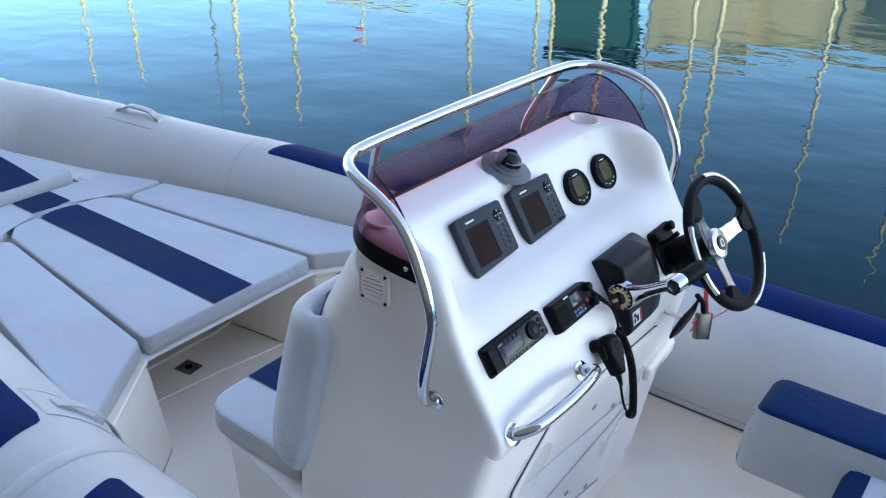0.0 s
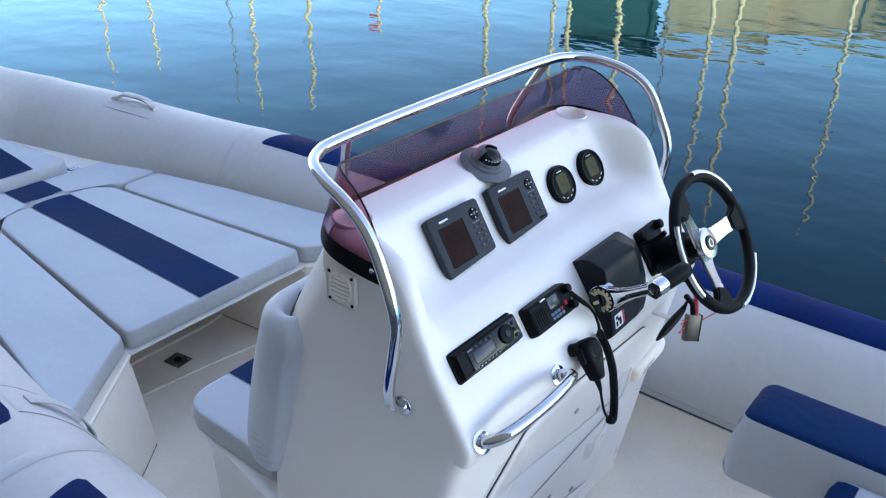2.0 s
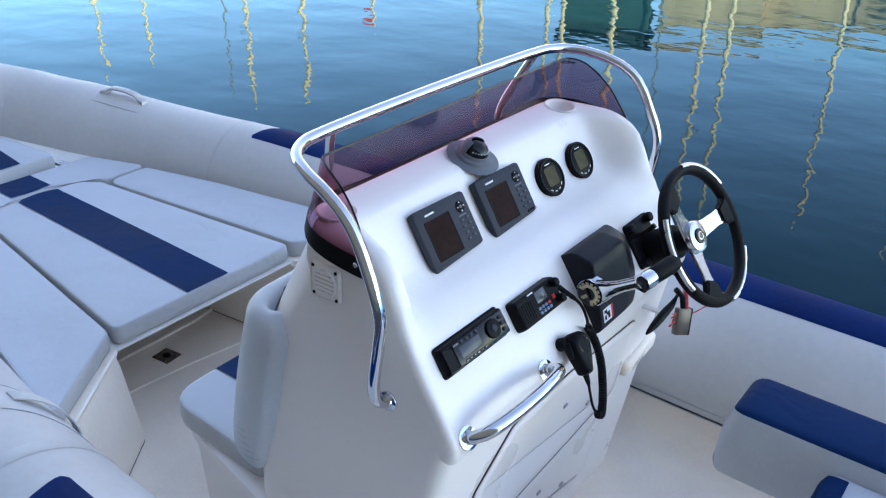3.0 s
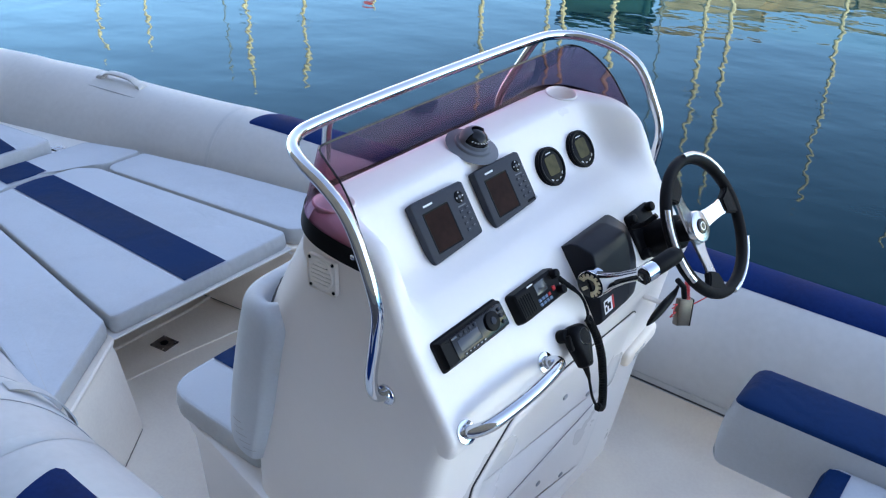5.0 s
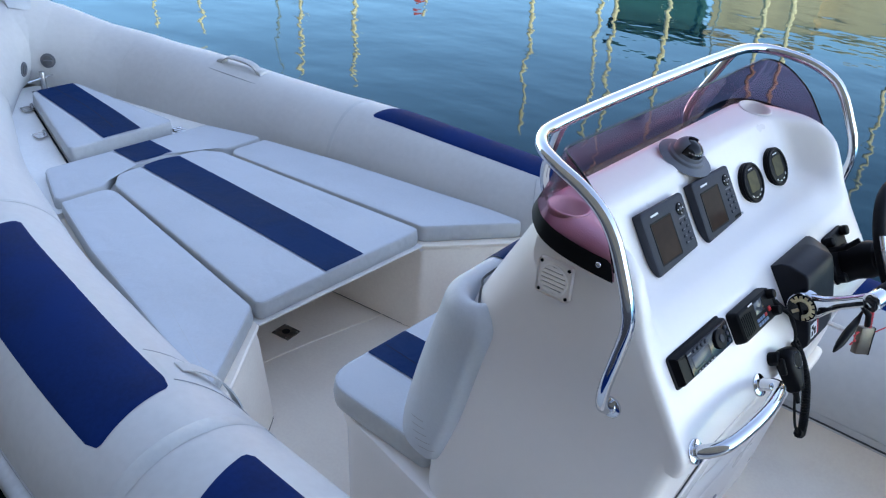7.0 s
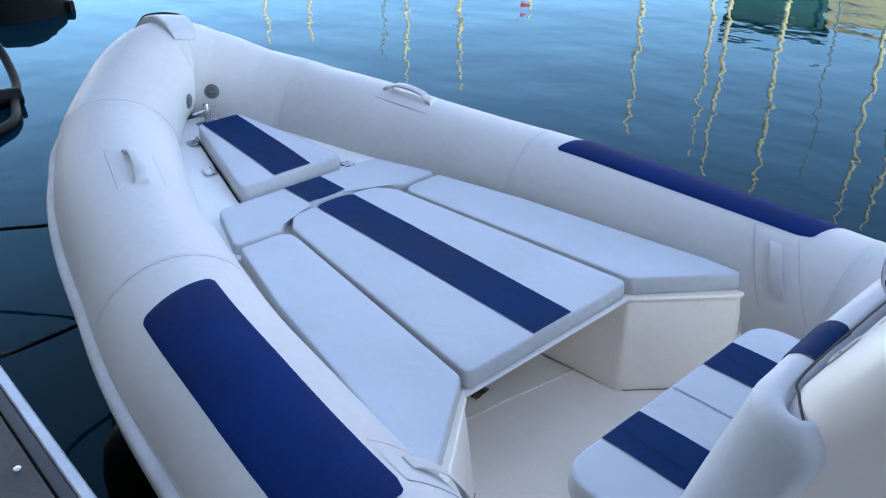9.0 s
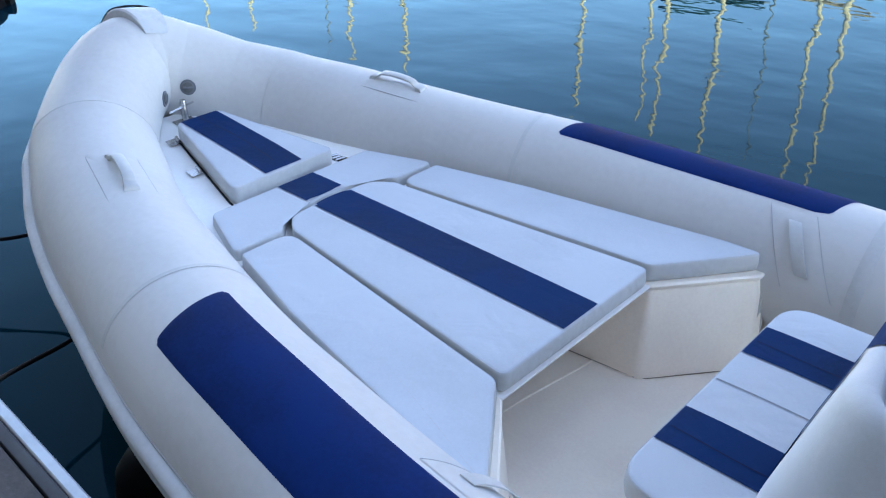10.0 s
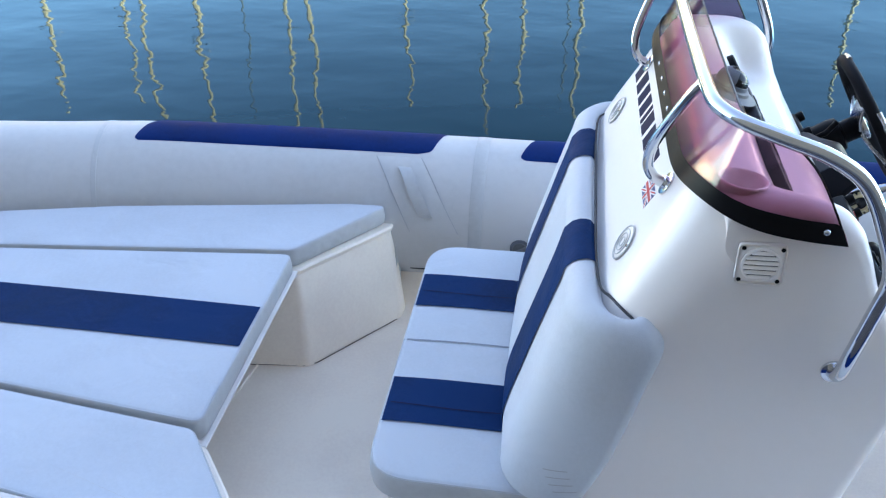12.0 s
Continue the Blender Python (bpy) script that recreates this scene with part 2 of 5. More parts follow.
def disc(r, depth, m=None, seg=32, bevel=0.002, r2=None):
    """A round plate or can along z, from 0 to depth, with rounded rims."""
    r2 = r if r2 is None else r2
    prof = [(r, 0), (r, max(depth - bevel, depth * 0.5))] if r2 == r else [(r, 0), (r2, depth - bevel)]
    prof += [(r2 - bevel * 0.3, depth - bevel * 0.3), (r2 - bevel, depth)]
    bm = bmesh.new()
    loft(bm, [[Vector((q * math.cos(2 * math.pi * k / seg), q * math.sin(2 * math.pi * k / seg), z)) for k in range(seg)] for q, z in prof])
    if m is not None:
        bm.transform(m)
    return bm


def ring(R, r, m=None, seg=48, rseg=12, flat=1.0):
    bm = bmesh.new()
    rings = []
    for i in range(seg):
        a = 2 * math.pi * i / seg
        rings.append([Vector(((R + r * math.cos(2 * math.pi * k / rseg)) * math.cos(a), (R + r * math.cos(2 * math.pi * k / rseg)) * math.sin(a), r * flat * math.sin(2 * math.pi * k / rseg))) for k in range(rseg)])
    loft(bm, rings, closed_path=True)
    if m is not None:
        bm.transform(m)
    return bm


def dome(r, h, m=None, seg=28, n=8):
    bm = bmesh.new()
    rings = []
    for i in range(n):
        a = math.pi / 2 * i / n
        rings.append([Vector((r * math.cos(a) * math.cos(2 * math.pi * k / seg), r * math.cos(a) * math.sin(2 * math.pi * k / seg), h * math.sin(a))) for k in range(seg)])
    vs = loft(bm, rings, cap=False)
    top = bm.verts.new((0, 0, h))
    for k in range(seg):
        bm.faces.new((vs[-1][k], vs[-1][(k + 1) % seg], top))
    bm.faces.new(list(reversed(vs[0])))
    if m is not None:
        bm.transform(m)
    return bm


def join(*bms):
    out = bms[0]
    for b in bms[1:]:
        me = bpy.data.meshes.new("tmp")
        b.to_mesh(me)
        out.from_mesh(me)
        bpy.data.meshes.remove(me)
        b.free()
    return out


def rounded(poly, radii, n=6):
    """A polygon (counter-clockwise) with its corners rounded."""
    out, k = [], len(poly)
    for i in range(k):
        p, a, b = Vector(poly[i]), Vector(poly[i - 1]), Vector(poly[(i + 1) % k])
        r = radii[i] if hasattr(radii, "__len__") else radii
        u, w = (a - p).normalized(), (b - p).normalized()
        ang = u.angle(w)
        d = min(r / math.tan(ang / 2), 0.48 * (a - p).length, 0.48 * (b - p).length)
        s, e = p + u * d, p + w * d
        for j in range(n + 1):
            t = j / n
            out.append((1 - t) ** 2 * s + 2 * t * (1 - t) * p + t * t * e)
    return out


def dense(poly, step=0.05):
    out = []
    for i, p in enumerate(poly):
        q = poly[(i + 1) % len(poly)]
        m = max(1, int((q - p).length / step))
        out += [p.lerp(q, j / m) for j in range(m)]
    return out


def inset(poly, d):
    out, k = [], len(poly)
    for i in range(k):
        t = (poly[(i + 1) % k] - poly[i - 1]).normalized()
        out.append(poly[i] + Vector((-t.y, t.x)) * d)
    return out


def pad(poly, z0, z1, edge=0.02, crown=0.006, sag=0.0):
    """An upholstered pad over a 2D outline, with a rolled edge and a slightly crowned top."""
    poly = dense([Vector(p) for p in poly])
    c = sum(poly, Vector((0, 0))) / len(poly)
    rings = [[Vector((*p, z0)) for p in inset(poly, 0.006)], [Vector((*p, z0 + 0.008)) for p in poly]]
    mid = (z0 + z1 - edge) / 2
    rings.append([Vector((*p, mid)) for p in inset(poly, -0.003)])
    for i in range(6):
        a = math.pi / 2 * i / 5
        rings.append([Vector((*p, z1 - edge + edge * math.sin(a))) for p in inset(poly, edge * (1 - math.cos(a)))])
    last = inset(poly, edge)
    for k in (0.9, 0.75, 0.5, 0.25, 0.08):
        rings.append([Vector((*(c + (p - c) * k), z1 + crown * (1 - k * k) + sag * noise.noise(Vector((*(p * k), z1)) * 6))) for p in last])
    bm = bmesh.new()
    loft(bm, rings)
    return bm


def outline_cord(poly, z, r=0.0035, d=0.006):
    poly = dense([Vector(p) for p in poly])
    return bar([Vector((*p, z)) for p in inset(poly, d)], r, 6, closed=True)


def drape(bm_src, rows, lift=0.0025):
    """A panel laid on a surface: rows of (origin, direction) rays, each stopped on it."""
    bm_src.normal_update()
    tree = BVHTree.FromBMesh(bm_src)
    grid = []
    for row in rows:
        line = []
        for o, d in row:
            hit, nor, _, _ = tree.ray_cast(Vector(o), Vector(d).normalized())
            line.append(None if hit is None else hit + (nor if nor.dot(Vector(d)) < 0 else -nor) * lift)
        grid.append(line)
    bm = bmesh.new()
    vs = [[None if p is None else bm.verts.new(p) for p in line] for line in grid]
    for i in range(len(vs) - 1):
        for j in range(len(vs[0]) - 1):
            q = (vs[i][j], vs[i][j + 1], vs[i + 1][j + 1], vs[i + 1][j])
            if all(q):
                bm.faces.new(q)
    return bm


def frange(a, b, n):
    return [a + (b - a) * i / (n - 1) for i in range(n)]


def basis(origin, right, up):
    """A pose whose x is right, y is up and z the outward normal."""
    r = Vector(right).normalized()
    u = (Vector(up) - r * Vector(up).dot(r)).normalized()
    w = r.cross(u)
    m = Matrix((r, u, w)).transposed().to_4x4()
    m.translation = Vector(origin)
    return m


def at(m, x, y, z=0.0, turn=0.0):
    return m @ Matrix.Translation((x, y, z)) @ Matrix.Rotation(radians(turn), 4, "Z")


# ---- water ----
WATER_Z = -0.20
bm = bmesh.new()
bmesh.ops.create_grid(bm, x_segments=2, y_segments=2, size=700)
bm.transform(Matrix.Translation((0, 0, WATER_Z)))
tagged(part("water", bm, WATER, smooth=False), "calm blue harbour water with slow ripples", "water", kind="structure")

# ---- the inflatable hull ----
TUBE_R = 0.265
KEEL = [(-2.6, 0.985, 0.365), (-1.2, 0.992, 0.366), (0.0, 0.995, 0.367), (1.1, 0.988, 0.370), (1.83, 0.930, 0.386), (2.2, 0.885, 0.398), (2.58, 0.805, 0.405),
        (2.95, 0.725, 0.420), (3.25, 0.638, 0.450), (3.52, 0.532, 0.496), (3.62, 0.490, 0.520), (3.69, 0.446, 0.540), (3.84, 0.326, 0.590), (3.97, 0.200, 0.640), (4.045, 0.080, 0.674), (4.062, 0.0, 0.680)]
PORT_LINE = spline(KEEL, 10)
def slack(x):
    """The starboard tube lies a little lower aft of the bow."""
    steps = ((1.5, 0.050), (2.58, 0.045), (2.95, 0.043), (3.25, 0.040), (3.55, 0.052), (3.82, 0.062), (4.01, 0.032), (4.075, 0.0))
    if x <= steps[0][0]:
        return steps[0][1]
    for (x0, d0), (x1, d1) in zip(steps, steps[1:]):
        if x <= x1:
            k = (x - x0) / (x1 - x0)
            return d0 + (d1 - d0) * k
    return 0.0


LINE = PORT_LINE + [Vector((p.x, -p.y, p.z - slack(p.x))) for p in reversed(PORT_LINE[:-1])]


def tube_frame(i):
    a, b = LINE[max(i - 1, 0)], LINE[min(i + 1, len(LINE) - 1)]
    t = (b - a).normalized()
    out = Vector((t.y, -t.x, 0)).normalized() * -1      # away from the deck
    up = t.cross(out).normalized()
    if up.z < 0:
        up = -up
    return LINE[i], out, up


def tube_radius(x):
    """The tubes taper a little towards the stem."""
    return TUBE_R - 0.024 * min(1.0, max(0.0, (x - 3.35) / 0.55))


def tube_point(i, deg, lift=0.0):
    """A point of the tube at index i (may be fractional), deg from its top towards outboard."""
    k = min(int(i), len(LINE) - 2)
    f = i - k
    c0, o0, u0 = tube_frame(k)
    c1, o1, u1 = tube_frame(k + 1)
    c, o, u = c0.lerp(c1, f), o0.lerp(o1, f).normalized(), u0.lerp(u1, f).normalized()
    a = radians(deg)
    return c + (o * math.sin(a) + u * math.cos(a)) * (tube_radius(c.x) + lift)


def index_at(x, port=True):
    for i in range(len(PORT_LINE) - 1):
        if PORT_LINE[i].x <= x <= PORT_LINE[i + 1].x:
            k = i + (x - PORT_LINE[i].x) / (PORT_LINE[i + 1].x - PORT_LINE[i].x)
            return k if port else len(LINE) - 1 - k
    return 0


boat = thing("inflatable_boat", "white rigid inflatable boat with blue tube patches, afloat", "boat")
bm = bmesh.new()
loft(bm, [[tube_point(i, 360 * k / 40) for k in range(40)] for i in range(len(LINE))])
part("tube", bm, HYPALON, boat, "white inflated tube")


def tube_patch(x0, x1, port, d0, d1, lift=0.003, corner=0.028, skew=-0.085, skew_aft=-0.035, n=46, m=20):
    """A glued panel on the tube between two stations and two angles, its corners rounded."""
    i0, i1 = index_at(x0, port), index_at(x1, port)
    per = abs(i1 - i0) / abs(x1 - x0)
    bm = bmesh.new()
    rows = []
    for a in range(m + 1):
        deg = d0 + (d1 - d0) * a / m
        edge = min(deg - d0, d1 - deg) * math.pi / 180 * TUBE_R
        cut = corner - math.sqrt(max(0, corner ** 2 - (corner - edge) ** 2)) if edge < corner else 0
        lo, hi = (i0 + cut * per, i1 - cut * per) if i1 > i0 else (i0 - cut * per, i1 + cut * per)
        turn = (deg - d0) / (d1 - d0) * per * (1 if i1 > i0 else -1)
        lo, hi = lo + skew_aft * turn, hi + skew * turn
        rows.append([tube_point(max(lo + (hi - lo) * b / n, 0.0), deg, lift if 0 < a < m and 0 < b < n else 0.0006) for b in range(n + 1)])
    loft(bm, rows, closed_ring=False, cap=False)
    return bm


for port in (True, False):
    part("blue_patch", tube_patch(1.15, 2.20 if port else 2.24, port, -18, 36), BLUE_TUBE, boat, "blue non-slip panel on the tube")
    part("blue_patch", tube_patch(-2.5, 0.83, port, -18, 36), BLUE_TUBE, boat, "blue non-slip panel on the tube")
    for x, d0, d1 in ((2.36, -80, 70), (0.965, -95, 70), (3.64, -95, 80)):
        i = index_at(x, port)
        b = bmesh.new()
        loft(b, [[tube_point(i + e, d0 + (d1 - d0) * k / 40, l) for k in range(41)] for e, l in ((-0.24, 0.0004), (-0.22, 0.0014), (0.22, 0.0014), (0.24, 0.0004))], closed_ring=False, cap=False)
        part("seam_tape", b, HYPALON_SEAM, boat)
b = bmesh.new()
loft(b, [[tube_point(i, d, l) for d, l in ((83, -0.002), (84, 0.012), (86, 0.026), (89, 0.033), (93, 0.032), (96, 0.024), (98, 0.014), (100, 0.013), (102, 0.024), (106, 0.033), (110, 0.032), (113, 0.022), (115, -0.002))] for i in range(len(LINE))], closed_ring=False, cap=False)
part("rubbing_strake", b, STRAKE, boat, "grey ribbed rubbing strake")
# thin grey line drawn as shading along the strake's upper edge
part("strake_shade_line", bar([tube_point(i, 81.5, 0.0005) for i in range(0, len(LINE))], 0.0030, 6), SEAM_SHADE_GREY, boat)

# hull below the tubes
b = bmesh.new()
hull = []
for p in PORT_LINE:
    w = max(p.y - 0.10, 0.0)
    hull.append([Vector((p.x, w, p.z - 0.22)), Vector((p.x, w * 0.75, -0.25 + 0.25 * max(0, (p.x - 2.8)) ** 1.5)), Vector((p.x, 0, -0.42 + 0.42 * max(0, (p.x - 2.2)) ** 1.3)),
                 Vector((p.x, -w * 0.75, -0.25 + 0.25 * max(0, (p.x - 2.8)) ** 1.5)), Vector((p.x, -w, p.z - 0.22))])
loft(b, hull, closed_ring=False, cap=False)
part("hull", b, HULL_WHITE, boat, "white glassfibre hull")


def tube_inner(x, z):
    """How far from the centre line the tube's inner side lies at a station and height."""
    i = index_at(x)
    c = LINE[int(i)].lerp(LINE[int(i) + 1], i - int(i))
    return c.y - math.sqrt(max(0.0, tube_radius(c.x) ** 2 - (z - c.z) ** 2))


# cockpit sole: flat, with a cove up to the tubes
b = bmesh.new()
rows = []
for x in frange(-2.5, 3.3, 59):
    w = min(0.72, tube_inner(max(x, -2.4), 0.22) - 0.03)
    prof = [(w + 0.10, 0.17), (w + 0.075, 0.09), (w + 0.05, 0.035), (w + 0.02, 0.008), (w - 0.03, 0.0), (w * 0.5, 0.0), (0, 0.002)]
    rows.append([Vector((x, y, z)) for y, z in prof] + [Vector((x, -y, z)) for y, z in reversed(prof[:-1])])
loft(b, rows, closed_ring=False, cap=False)
floor = part("floor", b, CREAM)
tagged(floor, "cream moulded glassfibre cockpit floor", "floor", kind="structure")
floor_ledge = bar([(1.98, -0.33, 0.004), (1.96, -0.20, 0.004), (1.955, 0.16, 0.004), (1.955, 0.36, 0.004)], 0.008, 8)
part("moulded_ridge", floor_ledge, CREAM, floor)
# glued flap and dark joint where the sole meets each tube
for side in (1, -1):
    drop = slack(0.0) if side < 0 else 0.0
    part("tube_joint", bar([(x, side * 0.768, 0.222 - drop) for x in frange(-2.45, 1.2, 30)], 0.0045, 8), SEAM_DARK, boat, "dark joint between tube and floor")
    b = bmesh.new()
    loft(b, [[Vector((x, side * y, z - drop)) for y, z in ((0.770, 0.222), (0.760, 0.232), (0.7485, 0.262), (0.7505, 0.264), (0.765, 0.230))] for x in frange(-2.45, 1.2, 30)], cap=False)
    part("glued_flap", b, HYPALON_SEAM, boat, "grey flap glued along the tube foot")
part("moulded_ridge", bar([(1.66, -0.37, 0.002), (1.72, 0.0, 0.002), (1.76, 0.37, 0.002)], 0.005, 8), CREAM, floor)

# bow deck, rising towards the stem
DECK_Z = 0.41


def deck_z(x):
    return DECK_Z + 0.085 * max(0.0, x - 2.985)


b = bmesh.new()
top = []
for x in frange(2.60, 3.86, 22):
    top.append((x, max(0.03, tube_inner(x, deck_z(x)) + 0.03)))
ringpts = [Vector((x, y)) for x, y in reversed(top)] + [Vector((x, -y)) for x, y in top]
loft(b, [[Vector((p.x, p.y, deck_z(p.x) + z)) for p in ringpts] for z in (-0.10, 0.0)])
part("bow_deck", b, DECKWHITE, boat, "white moulded bow deck", smooth=False)

JOINT_BROWN = material("stained_sealant", (0.13, 0.10, 0.075), 0.8, vary=0.3, scale=25)
# side lockers under the sun pad: splayed aft ends, lids with a rolled lip
PAD_Z = 0.455
LID_Z = 0.384


def locker(side):
    out = [Vector((2.62, tube_inner(2.62, 0.36) + 0.02)), Vector((1.83, tube_inner(1.83, 0.36) + 0.02)), Vector((1.25, tube_inner(1.25, 0.36) + 0.02)), Vector((1.255, 0.70)), Vector((1.50, 0.392)), Vector((2.62, 0.275))]
    poly = rounded(out, [0.005, 0.005, 0.005, 0.012, 0.03, 0.005], 4)
    if side < 0:
        poly = [Vector((p.x, -p.y)) for p in reversed(poly)]
    b = bmesh.new()
    loft(b, [[Vector((p.x, p.y, z)) for p in (inset(poly, d))] for z, d in ((-0.005, -0.034), (0.03, -0.032), (0.32, -0.002), (0.358, 0.006), (0.368, -0.002), (LID_Z - 0.006, -0.004), (LID_Z, 0.002))])
    return b


for side in (1, -1):
    part("side_locker", locker(side), CREAM, boat, "cream moulded seat locker")
    # dark sealant joint along the locker's foot
    pts = [(1.235, side * 0.665, 0.004), (1.462, side * 0.382, 0.004), (1.50, side * 0.360, 0.004), (2.2, side * 0.280, 0.004)]
    part("joint", bar(pts, 0.0015 if side < 0 else 0.0012, 6), JOINT_BROWN, boat)
    # hinge boss at the locker's corner
    part("hinge_boss", bar([(1.503, side * 0.397, 0.362), (1.525, side * 0.417, 0.368)], 0.015, 10), GELCOAT, boat)
    b = bmesh.new()
    flap = [Vector((side * 0.700, 0.05)), Vector((side * 0.760, 0.10)), Vector((side * 0.775, 0.22)), Vector((side * 0.768, 0.375)), Vector((side * 0.725, 0.378))]
    loft(b, [[Vector((x + 0.05 * (0.78 - abs(p.x)), p.x, p.y)) for p in flap] for x in (1.236, 1.246)])
    part("end_flap", b, HYPALON_SEAM, boat, "grey fabric flap between locker and tube", smooth=False)
part("infill_board", block((1.127, 0.78, 0.009), Matrix.Translation((2.0615, 0, 0.3785)), 0.003), GELCOAT, boat, "white infill board under the sun pad")
part("bulkhead", block((0.03, 1.0, 0.38), Matrix.Translation((2.62, 0, 0.19)), 0.004), CREAM, boat, "cream bow bulkhead")

# floor drain
drain = thing("floor_drain", "square brown-grey drain plate set in the cream floor", "drain", at=(1.836, 0.025, 0))
part("plate", block((0.085, 0.075, 0.006), Matrix.Translation((1.836, 0.025, 0.004)) @ Matrix.Rotation(radians(8), 4, "Z"), 0.002), material("stained_steel_plate", (0.16, 0.13, 0.11), 0.4, metal=0.6, vary=0.25, scale=30), drain)
part("bung", disc(0.016, 0.004, Matrix.Translation((1.836, 0.025, 0.006))), BLACK, drain)
for sx in (-1, 1):
    for sy in (-1, 1):
        part("screw", disc(0.004, 0.0015, Matrix.Translation((1.836 + sx * 0.033, 0.025 + sy * 0.028, 0.007)), 10, 0.0005), STEEL_DULL, drain)


# ---- steering console ----
# side profile, from the aft foot over the dash and the top to the front foot: x, z and the rounding of the corner to the side
PROFILE = [(0.165, 0.0, 0.04), (0.03, 0.78, 0.035), (0.004, 0.83, 0.024), (-0.004, 0.862, 0.020), (0.010, 0.898, 0.018), (0.090, 1.020, 0.018), (0.118, 1.055, 0.018), (0.158, 1.080, 0.020), (0.208, 1.093, 0.022), (0.240, 1.108, 0.024),
           (0.262, 1.135, 0.03), (0.314, 1.218, 0.04), (0.340, 1.241, 0.04), (0.388, 1.250, 0.075), (0.424, 1.252, 0.14), (0.444, 1.228, 0.15), (0.490, 1.140, 0.14), (0.586, 0.955, 0.13), (0.640, 0.80, 0.12), (0.660, 0.40, 0.10), (0.665, 0.0, 0.10)]
STRAIGHT = {6: (0.112, 1.060), 7: (0.128, 1.090), 8: (0.148, 1.140), 9: (0.162, 1.170), 10: (0.176, 1.196), 11: (0.212, 1.228), 12: (0.280, 1.243)}

STARBOARD = 1.07        # the starboard half is a little wider


def console_half(z):
    return 0.545 - 0.040 * min(1.0, max(0.0, z / 1.25)) ** 1.5


def console_section(y):
    """The profile at a distance y from the centre line."""
    pts = []
    for i, (x, z, r) in enumerate(PROFILE):
        if i in STRAIGHT:
            k = min(1.0, max(0.0, (y - 0.448) / 0.06 if y > 0 else (-y - 0.425) / 0.105))
            k = k * k * (3 - 2 * k)
            x, z = x + (STRAIGHT[i][0] - x) * k, z + (STRAIGHT[i][1] - z) * k
        pts.append((x, z, r))
    return pts


def console_body():
    ys = [0.0, 0.1, 0.2, 0.3, 0.36, 0.40, 0.42, 0.44, 0.46, 0.475, 0.49, 0.503, 0.514, 0.523, 0.530, 0.536, 0.541, 0.545]
    half = 0.545
    rows = []
    for y in [-v for v in reversed(ys)] + ys[1:]:
        sec = console_section(y)
        cx, cz = 0.33, 0.6
        line = []
        for j, (x, z, r) in enumerate(sec):
            a = sec[max(j - 1, 0)]
            b = sec[min(j + 1, len(sec) - 1)]
            t = Vector((b[0] - a[0], b[1] - a[1])).normalized()
            nrm = Vector((t.y, -t.x))          # inwards
            if nrm.dot(Vector((cx - x, cz - z))) < 0:
                nrm = -nrm
            d = half - abs(y)
            dip = r - math.sqrt(max(0.0, r * r - (r - d) ** 2)) if d < r else 0.0
            k = console_half(z) / half * (STARBOARD if y < 0 else 1.0)
            line.append(Vector((x + nrm.x * dip, y * k, max(0.0, z + nrm.y * dip) if z > 0 else 0.0)))
        rows.append([Vector((p.x, p.y, p.z)) for p in spline(line, 5)])
    bm = bmesh.new()
    loft(bm, rows)
    return bm


def bored(bm, cutters):
    """The mesh with solid cutters taken out of it."""
    tmp = []
    for b in [bm] + cutters:
        me = bpy.data.meshes.new("tmp")
        bmesh.ops.recalc_face_normals(b, faces=b.faces)
        b.to_mesh(me)
        b.free()
        tmp.append(new("tmp", me))
    for c in tmp[1:]:
        mod = tmp[0].modifiers.new("bore", "BOOLEAN")
        mod.operation, mod.solver, mod.object = "DIFFERENCE", "EXACT", c
    bpy.context.view_layer.update()
    me = bpy.data.meshes.new_from_object(tmp[0].evaluated_get(bpy.context.evaluated_depsgraph_get()))
    out = bmesh.new()
    out.from_mesh(me)
    for t in tmp:
        old = t.data
        bpy.data.objects.remove(t)
        bpy.data.meshes.remove(old)
    bpy.data.meshes.remove(me)
    return out


console = thing("steering_console", "white moulded steering console with sloping dashboard", "console", at=(0.35, 0, 0))
bm = console_body()
CONSOLE_BM = bm.copy()
wells = [disc(0.040, 0.09, Matrix.Translation((0.374, s * 0.434, 1.200)), 44, 0.002) for s in (1, -1)]
part("body", bored(bm, wells), GELCOAT, console)

DASH_UP = Vector((0.56, 0, 0.83)).normalized()
DASH = basis((0.0, 0, 0.880), (0, -1, 0), DASH_UP)             # lower panel: x to starboard, y up the panel
PANEL_UP = Vector((0.064, 0, 0.104)).normalized()
PANEL = basis((0.226, 0, 1.106), (0, -1, 0), PANEL_UP) @ Matrix.Translation((0, 0, -0.026))

# seat base in front of the console with its moulded ledge
b = bmesh.new()
poly = rounded([Vector((1.05, -0.470)), Vector((1.05, 0.470)), Vector((0.30, 0.60)), Vector((0.30, -0.60))], [0.12, 0.12, 0.05, 0.05], 8)
loft(b, [[Vector((p.x, p.y, z)) for p in inset(poly, d)] for z, d in ((0, 0.02), (0.31, 0.012), (0.355, 0.0), (0.376, 0.004), (0.383, 0.016))])
part("seat_base", b, GELCOAT, console, "white moulded seat base")

# vent cover on the console side
VENT = basis((0.335, 0.5135, 1.132), (-1, 0, 0.02), (0, -0.047, 1))


